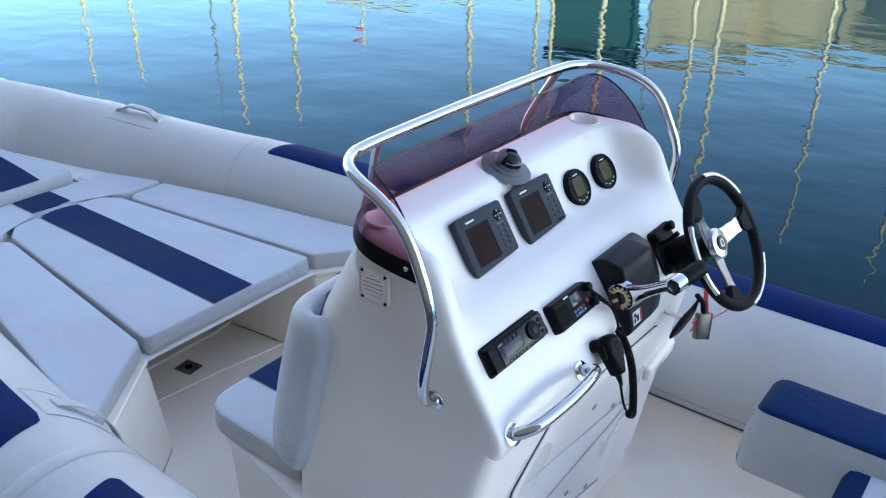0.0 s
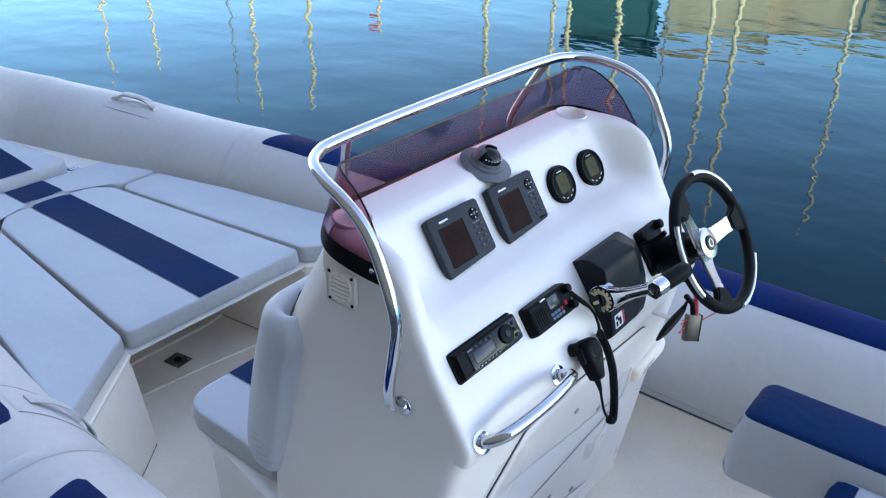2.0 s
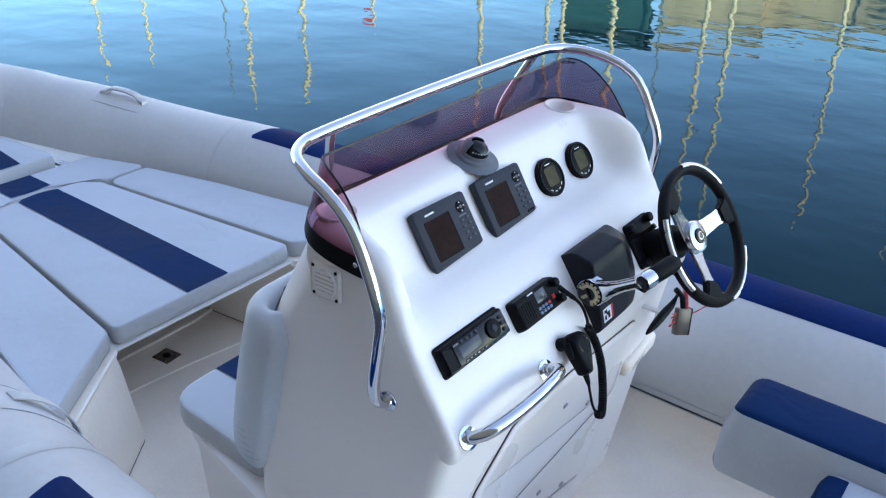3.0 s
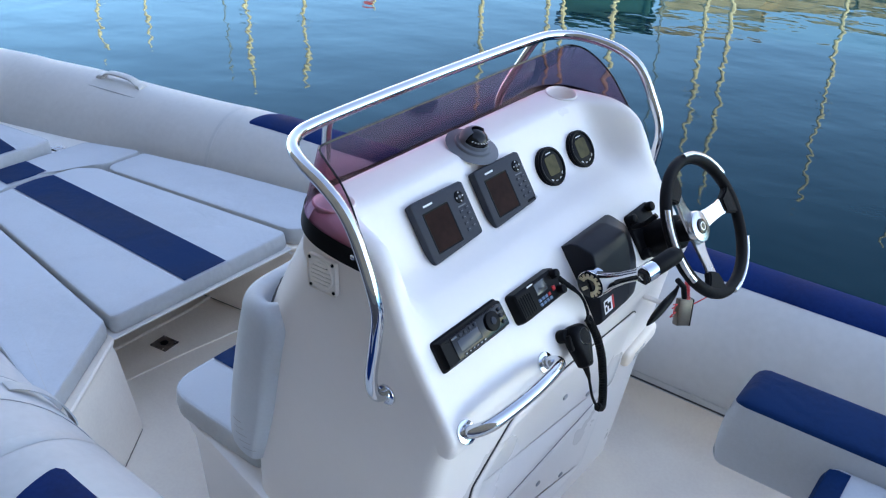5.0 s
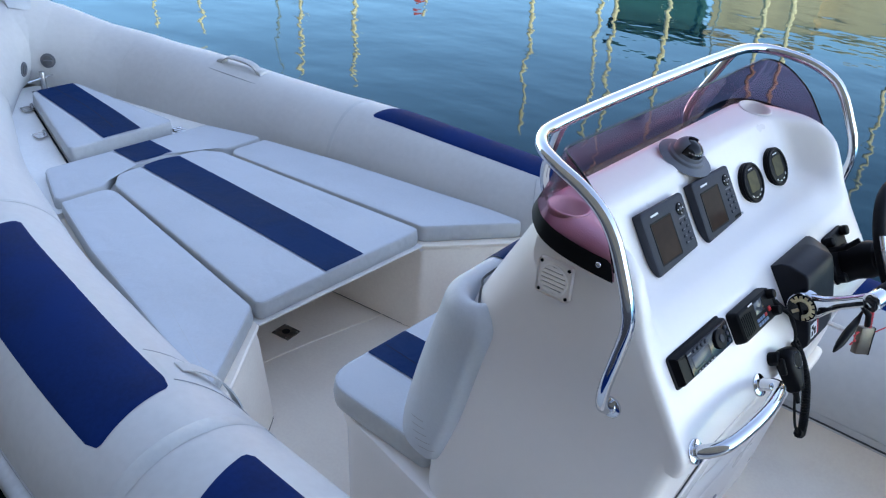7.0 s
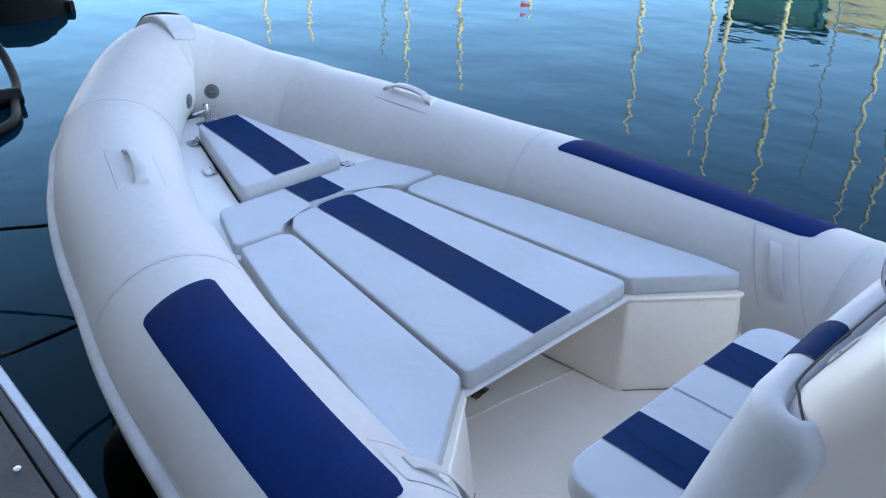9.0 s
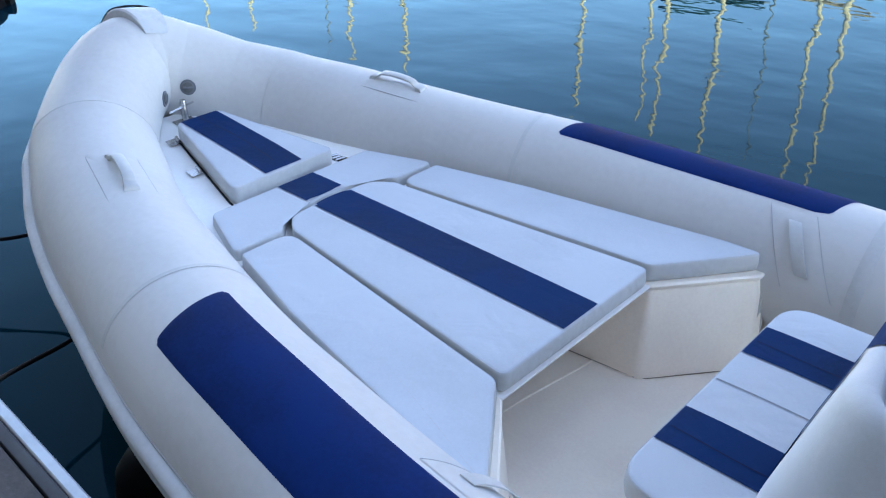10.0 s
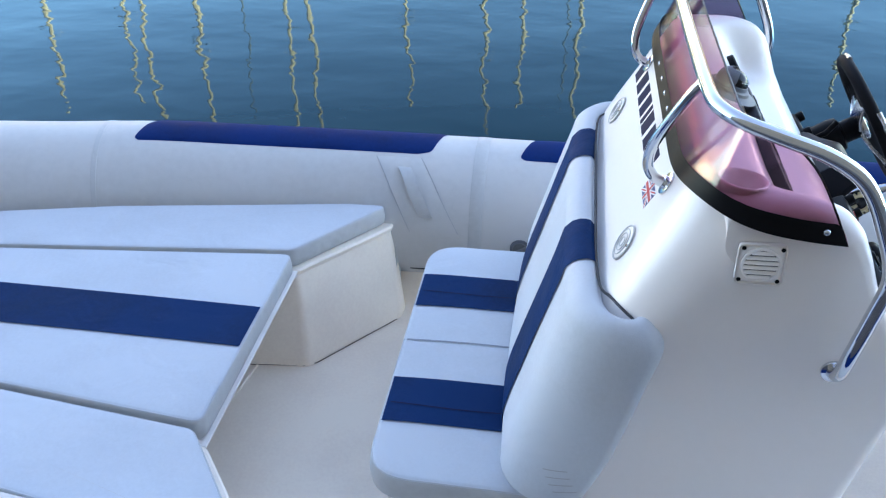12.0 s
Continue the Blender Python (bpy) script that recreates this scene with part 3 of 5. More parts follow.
def vent_cover(m, parent):
    v = part("vent_cover", block((0.080, 0.078, 0.008), m, 0.009, 4), GELCOAT, parent, "white louvred vent cover")
    part("vent_ring", ring(0.031, 0.003, at(m, 0, 0, 0.005), 36, 8), GELCOAT, v)
    part("vent_hole", disc(0.029, 0.002, at(m, 0, 0, 0.0035)), SEAM_DARK, v)
    for k in range(6):
        h = -0.0235 + k * 0.0094
        w = math.sqrt(0.030 ** 2 - h * h)
        part("louvre", block((2 * w, 0.0072, 0.004), at(m, 0, h, 0.0065) @ Matrix.Rotation(radians(-25), 4, "X"), 0.001, 1), GELCOAT, v)
    for sx in (-1, 1):
        for sy in (-1, 1):
            part("screw", disc(0.0038, 0.002, at(m, sx * 0.032, sy * 0.031, 0.0035), 12, 0.0006), BLACK, v)


vent_cover(VENT, console)


# ---- cushions ----
def stripe_over(bm_src, x0, x1, y0, y1, zt, aft=None, fore=None, side_z=0.0, n=60):
    """A blue panel sewn across a pad along x, rolling down its ends."""
    ys = frange(y0, y1, 11)
    cols = []
    for y in ys:
        col = []
        if aft is not None:
            col += [((aft - 0.3, y, z), (1, 0, 0)) for z in frange(side_z, zt - 0.02, 5)]
            col += [((aft - 0.2, y, zt + 0.2), (1, 0, -0.99))]
        col += [((x, y, zt + 0.3), (0, 0, -1)) for x in frange(x0, x1, n)]
        if fore is not None:
            col += [((fore + 0.2, y, zt + 0.2), (-1, 0, -0.99))]
            col += [((fore + 0.3, y, z), (-1, 0, 0)) for z in reversed(frange(side_z, zt - 0.02, 5))]
        cols.append(col)
    return drape(bm_src, cols, 0.003)


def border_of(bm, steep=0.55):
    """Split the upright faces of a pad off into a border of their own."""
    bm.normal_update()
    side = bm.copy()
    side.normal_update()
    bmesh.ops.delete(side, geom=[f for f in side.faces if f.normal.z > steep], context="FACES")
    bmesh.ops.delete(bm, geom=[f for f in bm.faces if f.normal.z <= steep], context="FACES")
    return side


def cushion(name, poly, z0, z1, label, stripes=(), group="", edge=0.012, crown=0.003, mat=VINYL):
    c = sum((Vector(p) for p in poly), Vector((0, 0))) / len(poly)
    ob = thing(name, label, "cushion", group, at=(c.x, c.y, z0))
    bm = pad(poly, z0, z1, edge, crown)
    for args in stripes:
        part("stripe", stripe_over(bm, *args), BLUE_VINYL, ob, "blue vinyl stripe")
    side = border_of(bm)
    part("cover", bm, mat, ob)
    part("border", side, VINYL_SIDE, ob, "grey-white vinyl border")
    part("piping", outline_cord(poly, z1 - edge * 0.25, 0.0018, edge * 0.35), PIPING, ob)
    return ob


PAD0 = 0.386
# centre pad of the sun deck
poly = rounded([Vector((1.505, -0.382)), Vector((2.61, -0.262)), Vector((2.695, -0.20)), Vector((2.715, 0.0)), Vector((2.695, 0.20)), Vector((2.61, 0.262)), Vector((1.505, 0.382))], [0.03, 0.05, 0.06, 0.1, 0.06, 0.05, 0.03])
cushion("cushion", poly, PAD0, PAD_Z, "white vinyl sun pad cushion with a blue centre stripe", [(1.513, 2.705, -0.090, 0.090, PAD_Z)], "sun pad cushions")
for side in (1, -1):
    pts = [Vector((1.262, 0.730)), Vector((1.512, 0.400)), Vector((2.605, 0.276)), Vector((2.605, 0.490)), Vector((2.20, 0.588)), Vector((1.75, 0.664)), Vector((1.42, 0.722))]
    if side > 0:
        pts = [Vector((p.x, p.y)) for p in pts]
    else:
        pts = [Vector((p.x, -p.y)) for p in reversed(pts)]
    rad = [0.02, 0.05, 0.07, 0.02, 0.3, 0.3, 0.2]
    cushion("cushion", rounded(pts, rad if side > 0 else rad[::-1]), PAD0, PAD_Z, "white vinyl side cushion on the bow locker", (), "sun pad cushions")
poly = rounded([Vector((2.630, -0.500)), Vector((2.935, -0.395)), Vector((2.935, 0.395)), Vector((2.630, 0.500)), Vector((2.630, 0.29)), Vector((2.712, 0.215)), Vector((2.732, 0.0)), Vector((2.712, -0.215)), Vector((2.630, -0.29))], [0.03, 0.04, 0.04, 0.03, 0.05, 0.06, 0.05, 0.06, 0.05])
cushion("cushion", poly, PAD0, PAD_Z, "white vinyl cross cushion with a blue stripe", [(2.742, 2.926, -0.090, 0.090, PAD_Z)], "sun pad cushions")
# locker cushion on the rising bow deck
poly = rounded([Vector((2.985, -0.258)), Vector((3.62, -0.112)), Vector((3.62, 0.112)), Vector((2.985, 0.258))], [0.03, 0.04, 0.04, 0.03])
ob = thing("cushion", "white vinyl locker cushion with a blue stripe on the bow deck", "cushion", "sun pad cushions", at=(3.3, 0, DECK_Z))
tilt = lambda b: [setattr_z(v) for v in b.verts]


def setattr_z(v):
    v.co.z += deck_z(v.co.x) - DECK_Z + 0.002


bm = pad(poly, DECK_Z, 0.490, 0.013, 0.006)
src = bm.copy()
panel = stripe_over(src, 2.995, 3.612, -0.092, 0.092, 0.490)
cord = outline_cord(poly, 0.487, 0.0018, 0.0045)
for b in (bm, panel, cord):
    tilt(b)
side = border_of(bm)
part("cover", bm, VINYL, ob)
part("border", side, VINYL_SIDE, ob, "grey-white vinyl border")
part("stripe", panel, BLUE_VINYL, ob, "blue vinyl stripe")
part("piping", cord, PIPING, ob)
# dark strip laid on the stripe for the shade in its fold
crease_shade = drape(src, [[((x, 0.006 * math.sin(11 * x) + dy, 0.9), (0, 0, -1)) for x in frange(3.06, 3.60, 30)] for dy in (-0.0020, 0.0020)], 0.0042)
tilt(crease_shade)
part("crease_shade", crease_shade, NAVY_DECAL_CREASE, ob)

# forward console seat: cushion on the moulded base and a backrest that wraps round the console's front corners
seat = thing("console_bench", "white padded seat with blue stripes in front of the console", "seat", at=(0.85, 0, 0.374))
poly = rounded([Vector((0.66, -0.495)), Vector((1.074, -0.490)), Vector((1.074, 0.490)), Vector((0.66, 0.495))], [0.03, 0.11, 0.11, 0.03], 8)
bm = pad(poly, 0.385, 0.464, 0.015, 0.006)
src = bm.copy()
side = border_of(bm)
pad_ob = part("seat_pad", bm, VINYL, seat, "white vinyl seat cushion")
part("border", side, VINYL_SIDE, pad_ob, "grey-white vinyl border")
for s in (1, -1):
    part("stripe", stripe_over(src, 0.68, 1.064, s * 0.236 - 0.080, s * 0.236 + 0.080, 0.464), BLUE_VINYL, pad_ob, "blue vinyl stripe")
    # fold in the seat stripe: its shade drawn as a thin navy strip
    crease_shade = [[((x, s * 0.24 + 0.012 + 0.008 * math.sin(9 * x) + dy, 0.8), (0, 0, -1)) for x in frange(0.70, 1.055, 30)] for dy in (-0.0016, 0.0016)]
    part("crease_shade", drape(src, crease_shade, 0.0042), NAVY_DECAL_CREASE, pad_ob)
# flat strip for the centre seam, the shade of its groove in the colour
rows = [[((x, y, 0.8), (0, 0, -1)) for x in frange(0.68, 1.070, 30)] for y in (-0.003, 0.003)]
part("seam", drape(src, rows, 0.0015), SEAM_GROOVE, pad_ob)
part("piping", outline_cord(poly, 0.460, 0.0018, 0.005), PIPING, pad_ob)

# height, front, rear edge on the side, half width
BACK = [(0.484, 0.735, 0.620, 0.500), (0.488, 0.752, 0.605, 0.532), (0.506, 0.765, 0.590, 0.548), (0.57, 0.757, 0.566, 0.556), (0.66, 0.733, 0.536, 0.559), (0.76, 0.705, 0.512, 0.559),
        (0.86, 0.677, 0.490, 0.556), (0.925, 0.658, 0.474, 0.552), (0.958, 0.650, 0.480, 0.542), (0.976, 0.632, 0.498, 0.526), (0.981, 0.612, 0.508, 0.511), (0.974, 0.594, 0.516, 0.497), (0.94, 0.580, 0.522, 0.487)]


def backrest():
    grid = []
    for z, xf, xb, w in BACK:
        half = []
        flat, nc = w - 0.13, 14
        half += [(xf + 0.012 * (1 - (y / flat) ** 2), y) for y in frange(0.0, flat, 12)]
        for k in range(1, nc + 1):
            a = math.pi / 2 * k / nc
            half.append((xb + 0.022 + (xf - xb - 0.022) * math.cos(a) ** 0.85, flat + (w - flat) * math.sin(a) ** 0.9))
        half += [(xb + 0.022 - 0.028 * math.sin(a), w - 0.045 * (1 - math.cos(a))) for a in frange(0.25, math.pi / 2, 6)]
        half.append((xb - 0.004, w - 0.105))
        row = [Vector((x, -y, z)) for x, y in reversed(half[1:])] + [Vector((x, y, z)) for x, y in half]
        for i, p in enumerate(row):
            q = noise.noise(Vector((p.y * 9, p.z * 14, 3.0)))
            row[i] = Vector((p.x + 0.002 * q, p.y, p.z))
        grid.append(row)
    bm = bmesh.new()
    cols = [spline([r[j] for r in grid], 3) for j in range(len(grid[0]))]
    loft(bm, [[c[i] for c in cols] for i in range(len(cols[0]))], closed_ring=False, cap=False)
    bmesh.ops.recalc_face_normals(bm, faces=bm.faces)
    return bm


bm = backrest()
src = bm.copy()
back_ob = part("backrest", bm, VINYL, seat, "white padded wraparound backrest")
for s in (1, -1):
    rows = [[((1.4, y, z), (-1, 0, 0)) for z in frange(0.492, 0.973, 30)] + [((x, y, 1.3), (0, 0, -1)) for x in (0.632, 0.620, 0.610, 0.600)] for y in frange(s * 0.236 - 0.080, s * 0.236 + 0.080, 9)]
    part("stripe", drape(src, rows, 0.003), BLUE_VINYL, back_ob, "blue vinyl stripe")
# gathered pleats at the foot of the wraparound, only their shade drawn as grey lines
for s in (1, -1):
    for k in range(5):
        z = 0.530 + 0.019 * k
        rows = [[((0.635 + 0.012 * k - 0.004 * k * k * 0.2 - 0.05 * t, s * 1.0, z + dz + 0.012 * t), (0, -s, 0)) for t in frange(0, 1, 7)] for dz in (-0.0013, 0.0013)]
        part("pleat_shade", drape(src, rows, 0.001), SEAM_SHADE_GREY, back_ob)

# dark joint between the backrest's rear edge and the console
rim = [(0.514, 0.515, 0.974), (0.566, 0.44, 0.978), (0.594, 0.36, 0.977), (0.598, 0.0, 0.977)]
rim = rim + [(x, -y, z) for x, y, z in reversed(rim[:-1])]
part("joint", bar(spline(rim, 5), 0.0028, 8), SEAM_DARK, back_ob, "dark gap behind the backrest")


# ---- console fittings ----
CONSOLE_BM.normal_update()
CONSOLE_TREE = BVHTree.FromBMesh(CONSOLE_BM)


def on_console(o, d):
    hit, nor, _, _ = CONSOLE_TREE.ray_cast(Vector(o), Vector(d).normalized())
    if hit is None:
        return None, None
    return hit, (nor if nor.dot(Vector(d)) < 0 else -nor)


def flange(p, nrm, r=0.023):
    m = nrm.to_track_quat("Z", "Y").to_matrix().to_4x4()
    m.translation = p
    return join(disc(r, 0.005, m, 28, 0.002), disc(r * 0.66, 0.012, m, 24, 0.004, r * 0.56))


# stainless rail round the windscreen
rail = thing("console_rail", "polished stainless steel handrail round the console windscreen", "handrail", at=(0.45, 0, 1.4))
half = [(0.166, 0.512, 0.918), (0.168, 0.540, 0.926), (0.168, 0.557, 0.950), (0.164, 0.563, 0.995), (0.151, 0.562, 1.075), (0.143, 0.562, 1.138), (0.152, 0.562, 1.186), (0.174, 0.558, 1.237), (0.202, 0.555, 1.292),
        (0.235, 0.552, 1.330), (0.285, 0.545, 1.357), (0.345, 0.532, 1.373), (0.402, 0.505, 1.383), (0.436, 0.462, 1.387), (0.449, 0.405, 1.389), (0.453, 0.250, 1.391), (0.454, 0.0, 1.392)]
path = half + [(x, -y * 1.045, z) for x, y, z in reversed(half[:-1])]
part("rail", bar(spline(path, 6), 0.0128, 20), STEEL, rail)
for s in (1, -1):
    y0, y1 = (0.300, 0.352) if s > 0 else (-0.345, -0.432)
    part("strut", bar(spline([(0.488, y0, 1.162), (0.510, y0, 1.176), (0.522, y0 + 0.05 * (y1 - y0), 1.205), (0.516, y0 + 0.3 * (y1 - y0), 1.255), (0.476, y0 + 0.85 * (y1 - y0), 1.352), (0.455, y1, 1.388)], 6), 0.0105, 16), STEEL, rail)
    p, nrm = on_console((0.166, s * 1.0, 0.918), (0, -s, 0))
    part("flange", flange(p, nrm, 0.023), STEEL, rail)
    p, nrm = on_console((1.0, y0, 1.160), (-1, 0, 0))
    part("flange", flange(p, nrm, 0.024), STEEL, rail)

# grab bar on the dash
grab = thing("grab_bar", "polished stainless steel grab bar on the lower dashboard", "grab bar", at=DASH @ Vector((-0.33, 0, 0)))
pts = [(-0.475, 0.0, 0.0), (-0.474, 0.0, 0.026), (-0.462, 0.0, 0.050), (-0.435, 0.0, 0.064), (-0.38, 0.0, 0.074), (-0.331, 0.0, 0.077), (-0.282, 0.0, 0.074), (-0.227, 0.0, 0.064), (-0.200, 0.0, 0.050), (-0.188, 0.0, 0.026), (-0.187, 0.0, 0.0)]
part("bar", bar(spline([DASH @ Vector(p) for p in pts], 6), 0.0138, 18), STEEL, grab)
for a in (-0.475, -0.187):
    part("flange", flange(DASH @ Vector((a, 0, 0.0)), DASH.to_3x3() @ Vector((0, 0, 1)), 0.025), STEEL, grab)

# smoked windscreen: a wrapped sheet following the console's brow
screen = thing("windscreen", "low purple smoked acrylic windscreen with a black lower band", "windscreen", at=(0.44, 0, 1.21))


def brow(n=132):
    out = []
    for k in range(n + 1):
        a = radians(-97.0 + 194.0 * k / n)
        hit, nrm = on_console((0.27 + 2 * math.cos(a), 2 * math.sin(a), 1.192), (-math.cos(a), -math.sin(a), 0))
        if hit is not None:
            out.append((Vector((hit.x, hit.y, 0)), Vector((nrm.x, nrm.y, 0)).normalized()))
    for _ in range(14):                 # the sheet bends in an even curve
        mid = [((out[i - 1][0] + 2 * out[i][0] + out[i + 1][0]) / 4, (out[i - 1][1] + 2 * out[i][1] + out[i + 1][1]).normalized()) for i in range(1, len(out) - 1)]
        out = [out[0]] + mid + [out[-1]]
    return out


BROW = brow()
LOWEST = 1.184
TOP_CORNER = Vector((0.397, 0.415, 1.368))
WING = spline([TOP_CORNER, (0.388, 0.450, 1.369), (0.355, 0.470, 1.361), (0.315, 0.478, 1.338), (0.275, 0.487, 1.301), (0.243, 0.497, 1.252), (0.214, 0.510, 1.198)], 8)


def corner_rise(share):
    """The foot of the sheet lifts where it rounds the front corner of the console."""
    return 0.026 * math.exp(-((share - 1.0) / 0.45) ** 2) if share < 1 else 0.008 + 0.018 * math.exp(-((share - 1.0) / 0.3) ** 2)


def screen_rule(i):
    """Foot and head of the sheet at a station of the brow: a straight front and swept-down wings."""
    p, nrm = BROW[i]
    side = 1 if p.y > 0 else -1
    d = len(BROW) - 1 - i if side > 0 else i
    corner = next(k for k in range(len(BROW)) if abs(BROW[k][0].y) < 0.452)
    foot = p + nrm * 0.012 + Vector((0, 0, LOWEST + 0.012 * min(1.0, d / corner) + corner_rise(d / corner)))
    if d >= corner:
        inner = BROW[corner][0].y
        head = Vector((TOP_CORNER.x, p.y / abs(inner) * TOP_CORNER.y, TOP_CORNER.z))
        head.y *= STARBOARD if side < 0 else 1.0
        return foot, head
    w = (1 - d / corner) * (len(WING) - 1)
    a = min(int(w), len(WING) - 2)
    head = WING[a].lerp(WING[a + 1], w - a)
    head.y *= 1 if side > 0 else -STARBOARD
    return foot, head


def screen_sheet(k0, k1, lift):
    """The part of the sheet between two shares of its height (k1 > 1: that many metres above the foot, less 1)."""
    rows = []
    for i in range(len(BROW)):
        foot, head = screen_rule(i)
        out = BROW[i][1] * lift
        tall = (head - foot).length
        rise = foot.z - LOWEST - 0.012
        top = k1 if k1 <= 1 else min(1.0, (k1 - 1 - 0.22 * max(0.0, rise)) / max(tall, 0.001))
        rows.append([foot.lerp(head, k) + out for k in frange(k0, top, 7)])
    bm = bmesh.new()
    loft(bm, rows, closed_ring=False, cap=False)
    return bm


sheet = screen_sheet(0.0, 1.0, 0.0)
bmesh.ops.solidify(sheet, geom=sheet.faces[:], thickness=0.004)
ob = part("sheet", sheet, ACRYLIC, screen)
part("lower_band", screen_sheet(0.0, 1.036, 0.0065), BLACK, screen, "black lower band")
edge = [screen_rule(i)[1] for i in range(len(BROW))]
part("top_edge", bar(edge, 0.0022, 6), BLACK_GLOSS, screen)
for k in [round((len(BROW) - 1) * q) for q in (0.024, 0.28, 0.38, 0.5, 0.62, 0.72, 0.976)]:
    foot, head = screen_rule(k)
    nrm = BROW[k][1]
    m = nrm.to_track_quat("Z", "Y").to_matrix().to_4x4()
    m.translation = foot + (head - foot).normalized() * 0.020 + nrm * 0.0070
    part("screw", dome(0.006, 0.003, m, 14, 4), STEEL, screen)

# moulded cup holders, sunk into the console top
for s in (1, -1):
    p, nrm = on_console((0.374, s * 0.434, 2.0), (0, 0, -1))
    m = nrm.to_track_quat("Z", "Y").to_matrix().to_4x4()
    m.translation = p
    cup = thing("cup_holder", "white round cup holder sunk into the console top", "cup holder", "cup holders", at=p)
    b = bmesh.new()
    prof = [(0.0445, -0.001), (0.0440, 0.0022), (0.0415, 0.0030), (0.0390, 0.0012), (0.0372, -0.004), (0.0360, -0.030), (0.0330, -0.034), (0.0010, -0.0345)]
    loft(b, [[m @ Vector((q * math.cos(2 * math.pi * k / 44), q * math.sin(2 * math.pi * k / 44), z)) for k in range(44)] for q, z in prof], cap=False)
    part("liner", b, GELCOAT, cup)
    part("drain_hole", disc(0.006, 0.001, m @ Matrix.Translation((0, 0, -0.034)), 16, 0.0003), SEAM_DARK, cup)

# compass on the brow
compass = thing("compass", "grey flush-mounted marine compass with a clear dark dome", "compass", at=(0.345, 0, 1.243))
cm = basis((0.345, 0.008, 1.242), (0, -1, 0), (0.93, 0, 0.37))
b = disc(0.066, 0.014, cm, 40, 0.008, 0.046)
part("flange", b, GREY_PLASTIC, compass)
part("collar", disc(0.040, 0.022, cm, 36, 0.004, 0.036), GREY_PLASTIC, compass)
part("dome", dome(0.033, 0.026, at(cm, 0, 0.0, 0.020)), BLACK_GLOSS, compass, "gloss dark compass dome")
b = bmesh.new()
hood = [[at(cm, 0, 0, 0.020) @ Vector((0.037 * math.cos(a) * math.cos(e), 0.037 * math.sin(a) * math.cos(e), 0.031 * math.sin(e))) for a in frange(radians(5), radians(175), 18)] for e in frange(0, radians(62), 7)]
loft(b, hood, closed_ring=False, cap=False)
part("hood", b, GREY_PLASTIC, compass, "grey sun hood")
for k in range(11):
    a = radians(200 + k * 14)
    part("card_mark", block((0.002, 0.004, 0.001), at(cm, 0.0305 * math.cos(a), 0.0305 * math.sin(a), 0.0325) @ Matrix.Rotation(a + math.pi / 2, 4, "Z"), 0), WHITE_MARK, compass)


def plotter(a, b_, first):
    """A chart plotter with a portrait screen on the left and keys on the right."""
    m = at(PANEL, a, b_, 0.0)
    w, h = 0.177, 0.140
    ob = thing("chart_plotter", "dark grey marine chart plotter with a blank portrait screen", "chart plotter", "chart plotters", at=m.translation)
    b = bmesh.new()
    outline = rounded([Vector((-w / 2, -h / 2)), Vector((w / 2, -h / 2 + 0.010)), Vector((w / 2, h / 2 - 0.004)), Vector((-w / 2, h / 2))], 0.009, 5)
    arc = []
    for p in outline:
        bow = 0.007 * math.cos(p.x / w * math.pi)
        arc.append(Vector((p.x, p.y + (bow if p.y > 0 else -bow * 0.9))))
    loft(b, [[m @ Vector((p.x, p.y, z)) for p in inset(arc, d)] for z, d in ((-0.002, 0.010), (0.012, 0.004), (0.028, 0.0), (0.033, 0.002), (0.035, 0.006))])
    body = part("casing", b, GREY_CASE, ob)
    sx, sy, sw, sh = -0.024, -0.006, 0.078, 0.086
    fr = rounded([Vector((sx - sw / 2 - 0.004, sy - sh / 2 - 0.004)), Vector((sx + sw / 2 + 0.004, sy - sh / 2 - 0.004)), Vector((sx + sw / 2 + 0.004, sy + sh / 2 + 0.004)), Vector((sx - sw / 2 - 0.004, sy + sh / 2 + 0.004))], 0.004, 3)
    b = bmesh.new()
    loft(b, [[m @ Vector((p.x, p.y, z)) for p in inset(fr, d)] for z, d in ((0.034, 0.0), (0.0362, 0.0008), (0.0362, 0.003), (0.0352, 0.005))], cap=False)
    part("bezel", b, BLACK, ob)
    part("screen", block((sw, sh, 0.002), at(m, sx, sy, 0.0348), 0.0004, 1), SCREEN, ob, "blank dark screen")
    part("maker_mark", block((0.030, 0.0042, 0.0008), at(m, -0.040, 0.053, 0.0353), 0), WHITE_MARK, ob)
    kx = 0.058
    part("cursor_pad", disc(0.0145, 0.003, at(m, kx, 0.036, 0.0345), 28), BLACK, ob)
    part("cursor_dot", disc(0.004, 0.0015, at(m, kx, 0.036, 0.0372), 14, 0.0005), GREY_PLASTIC, ob)
    for k in range(4):
        a2 = math.pi / 2 * k
        part("cursor_dot", disc(0.0018, 0.001, at(m, kx + 0.010 * math.cos(a2), 0.036 + 0.010 * math.sin(a2), 0.0372), 8, 0.0004), WHITE_MARK, ob)
    part("model_mark", block((0.026, 0.0028, 0.0006), at(m, kx - 0.002, 0.0165, 0.0353), 0), GREY_PLASTIC, ob)
    for row in range(4):
        for col in range(2):
            key = at(m, kx - 0.010 + 0.020 * col, 0.006 - 0.0145 * row + 0.003 * col, 0.0352)
            part("key", block((0.0125, 0.0075, 0.003), key, 0.0012, 2), GREY_CASE, ob)
            part("key_mark", block((0.006, 0.002, 0.0004), at(key, 0, 0, 0.0017), 0), GREY_PLASTIC, ob)
    if not first:
        part("card_slot", block((0.030, 0.006, 0.002), at(m, 0.064, -0.053, 0.0352), 0.001, 1), BLACK, ob)
        part("slot_latch", disc(0.003, 0.005, at(m, 0.081, -0.053, 0.0352), 10, 0.001), STEEL_DULL, ob)


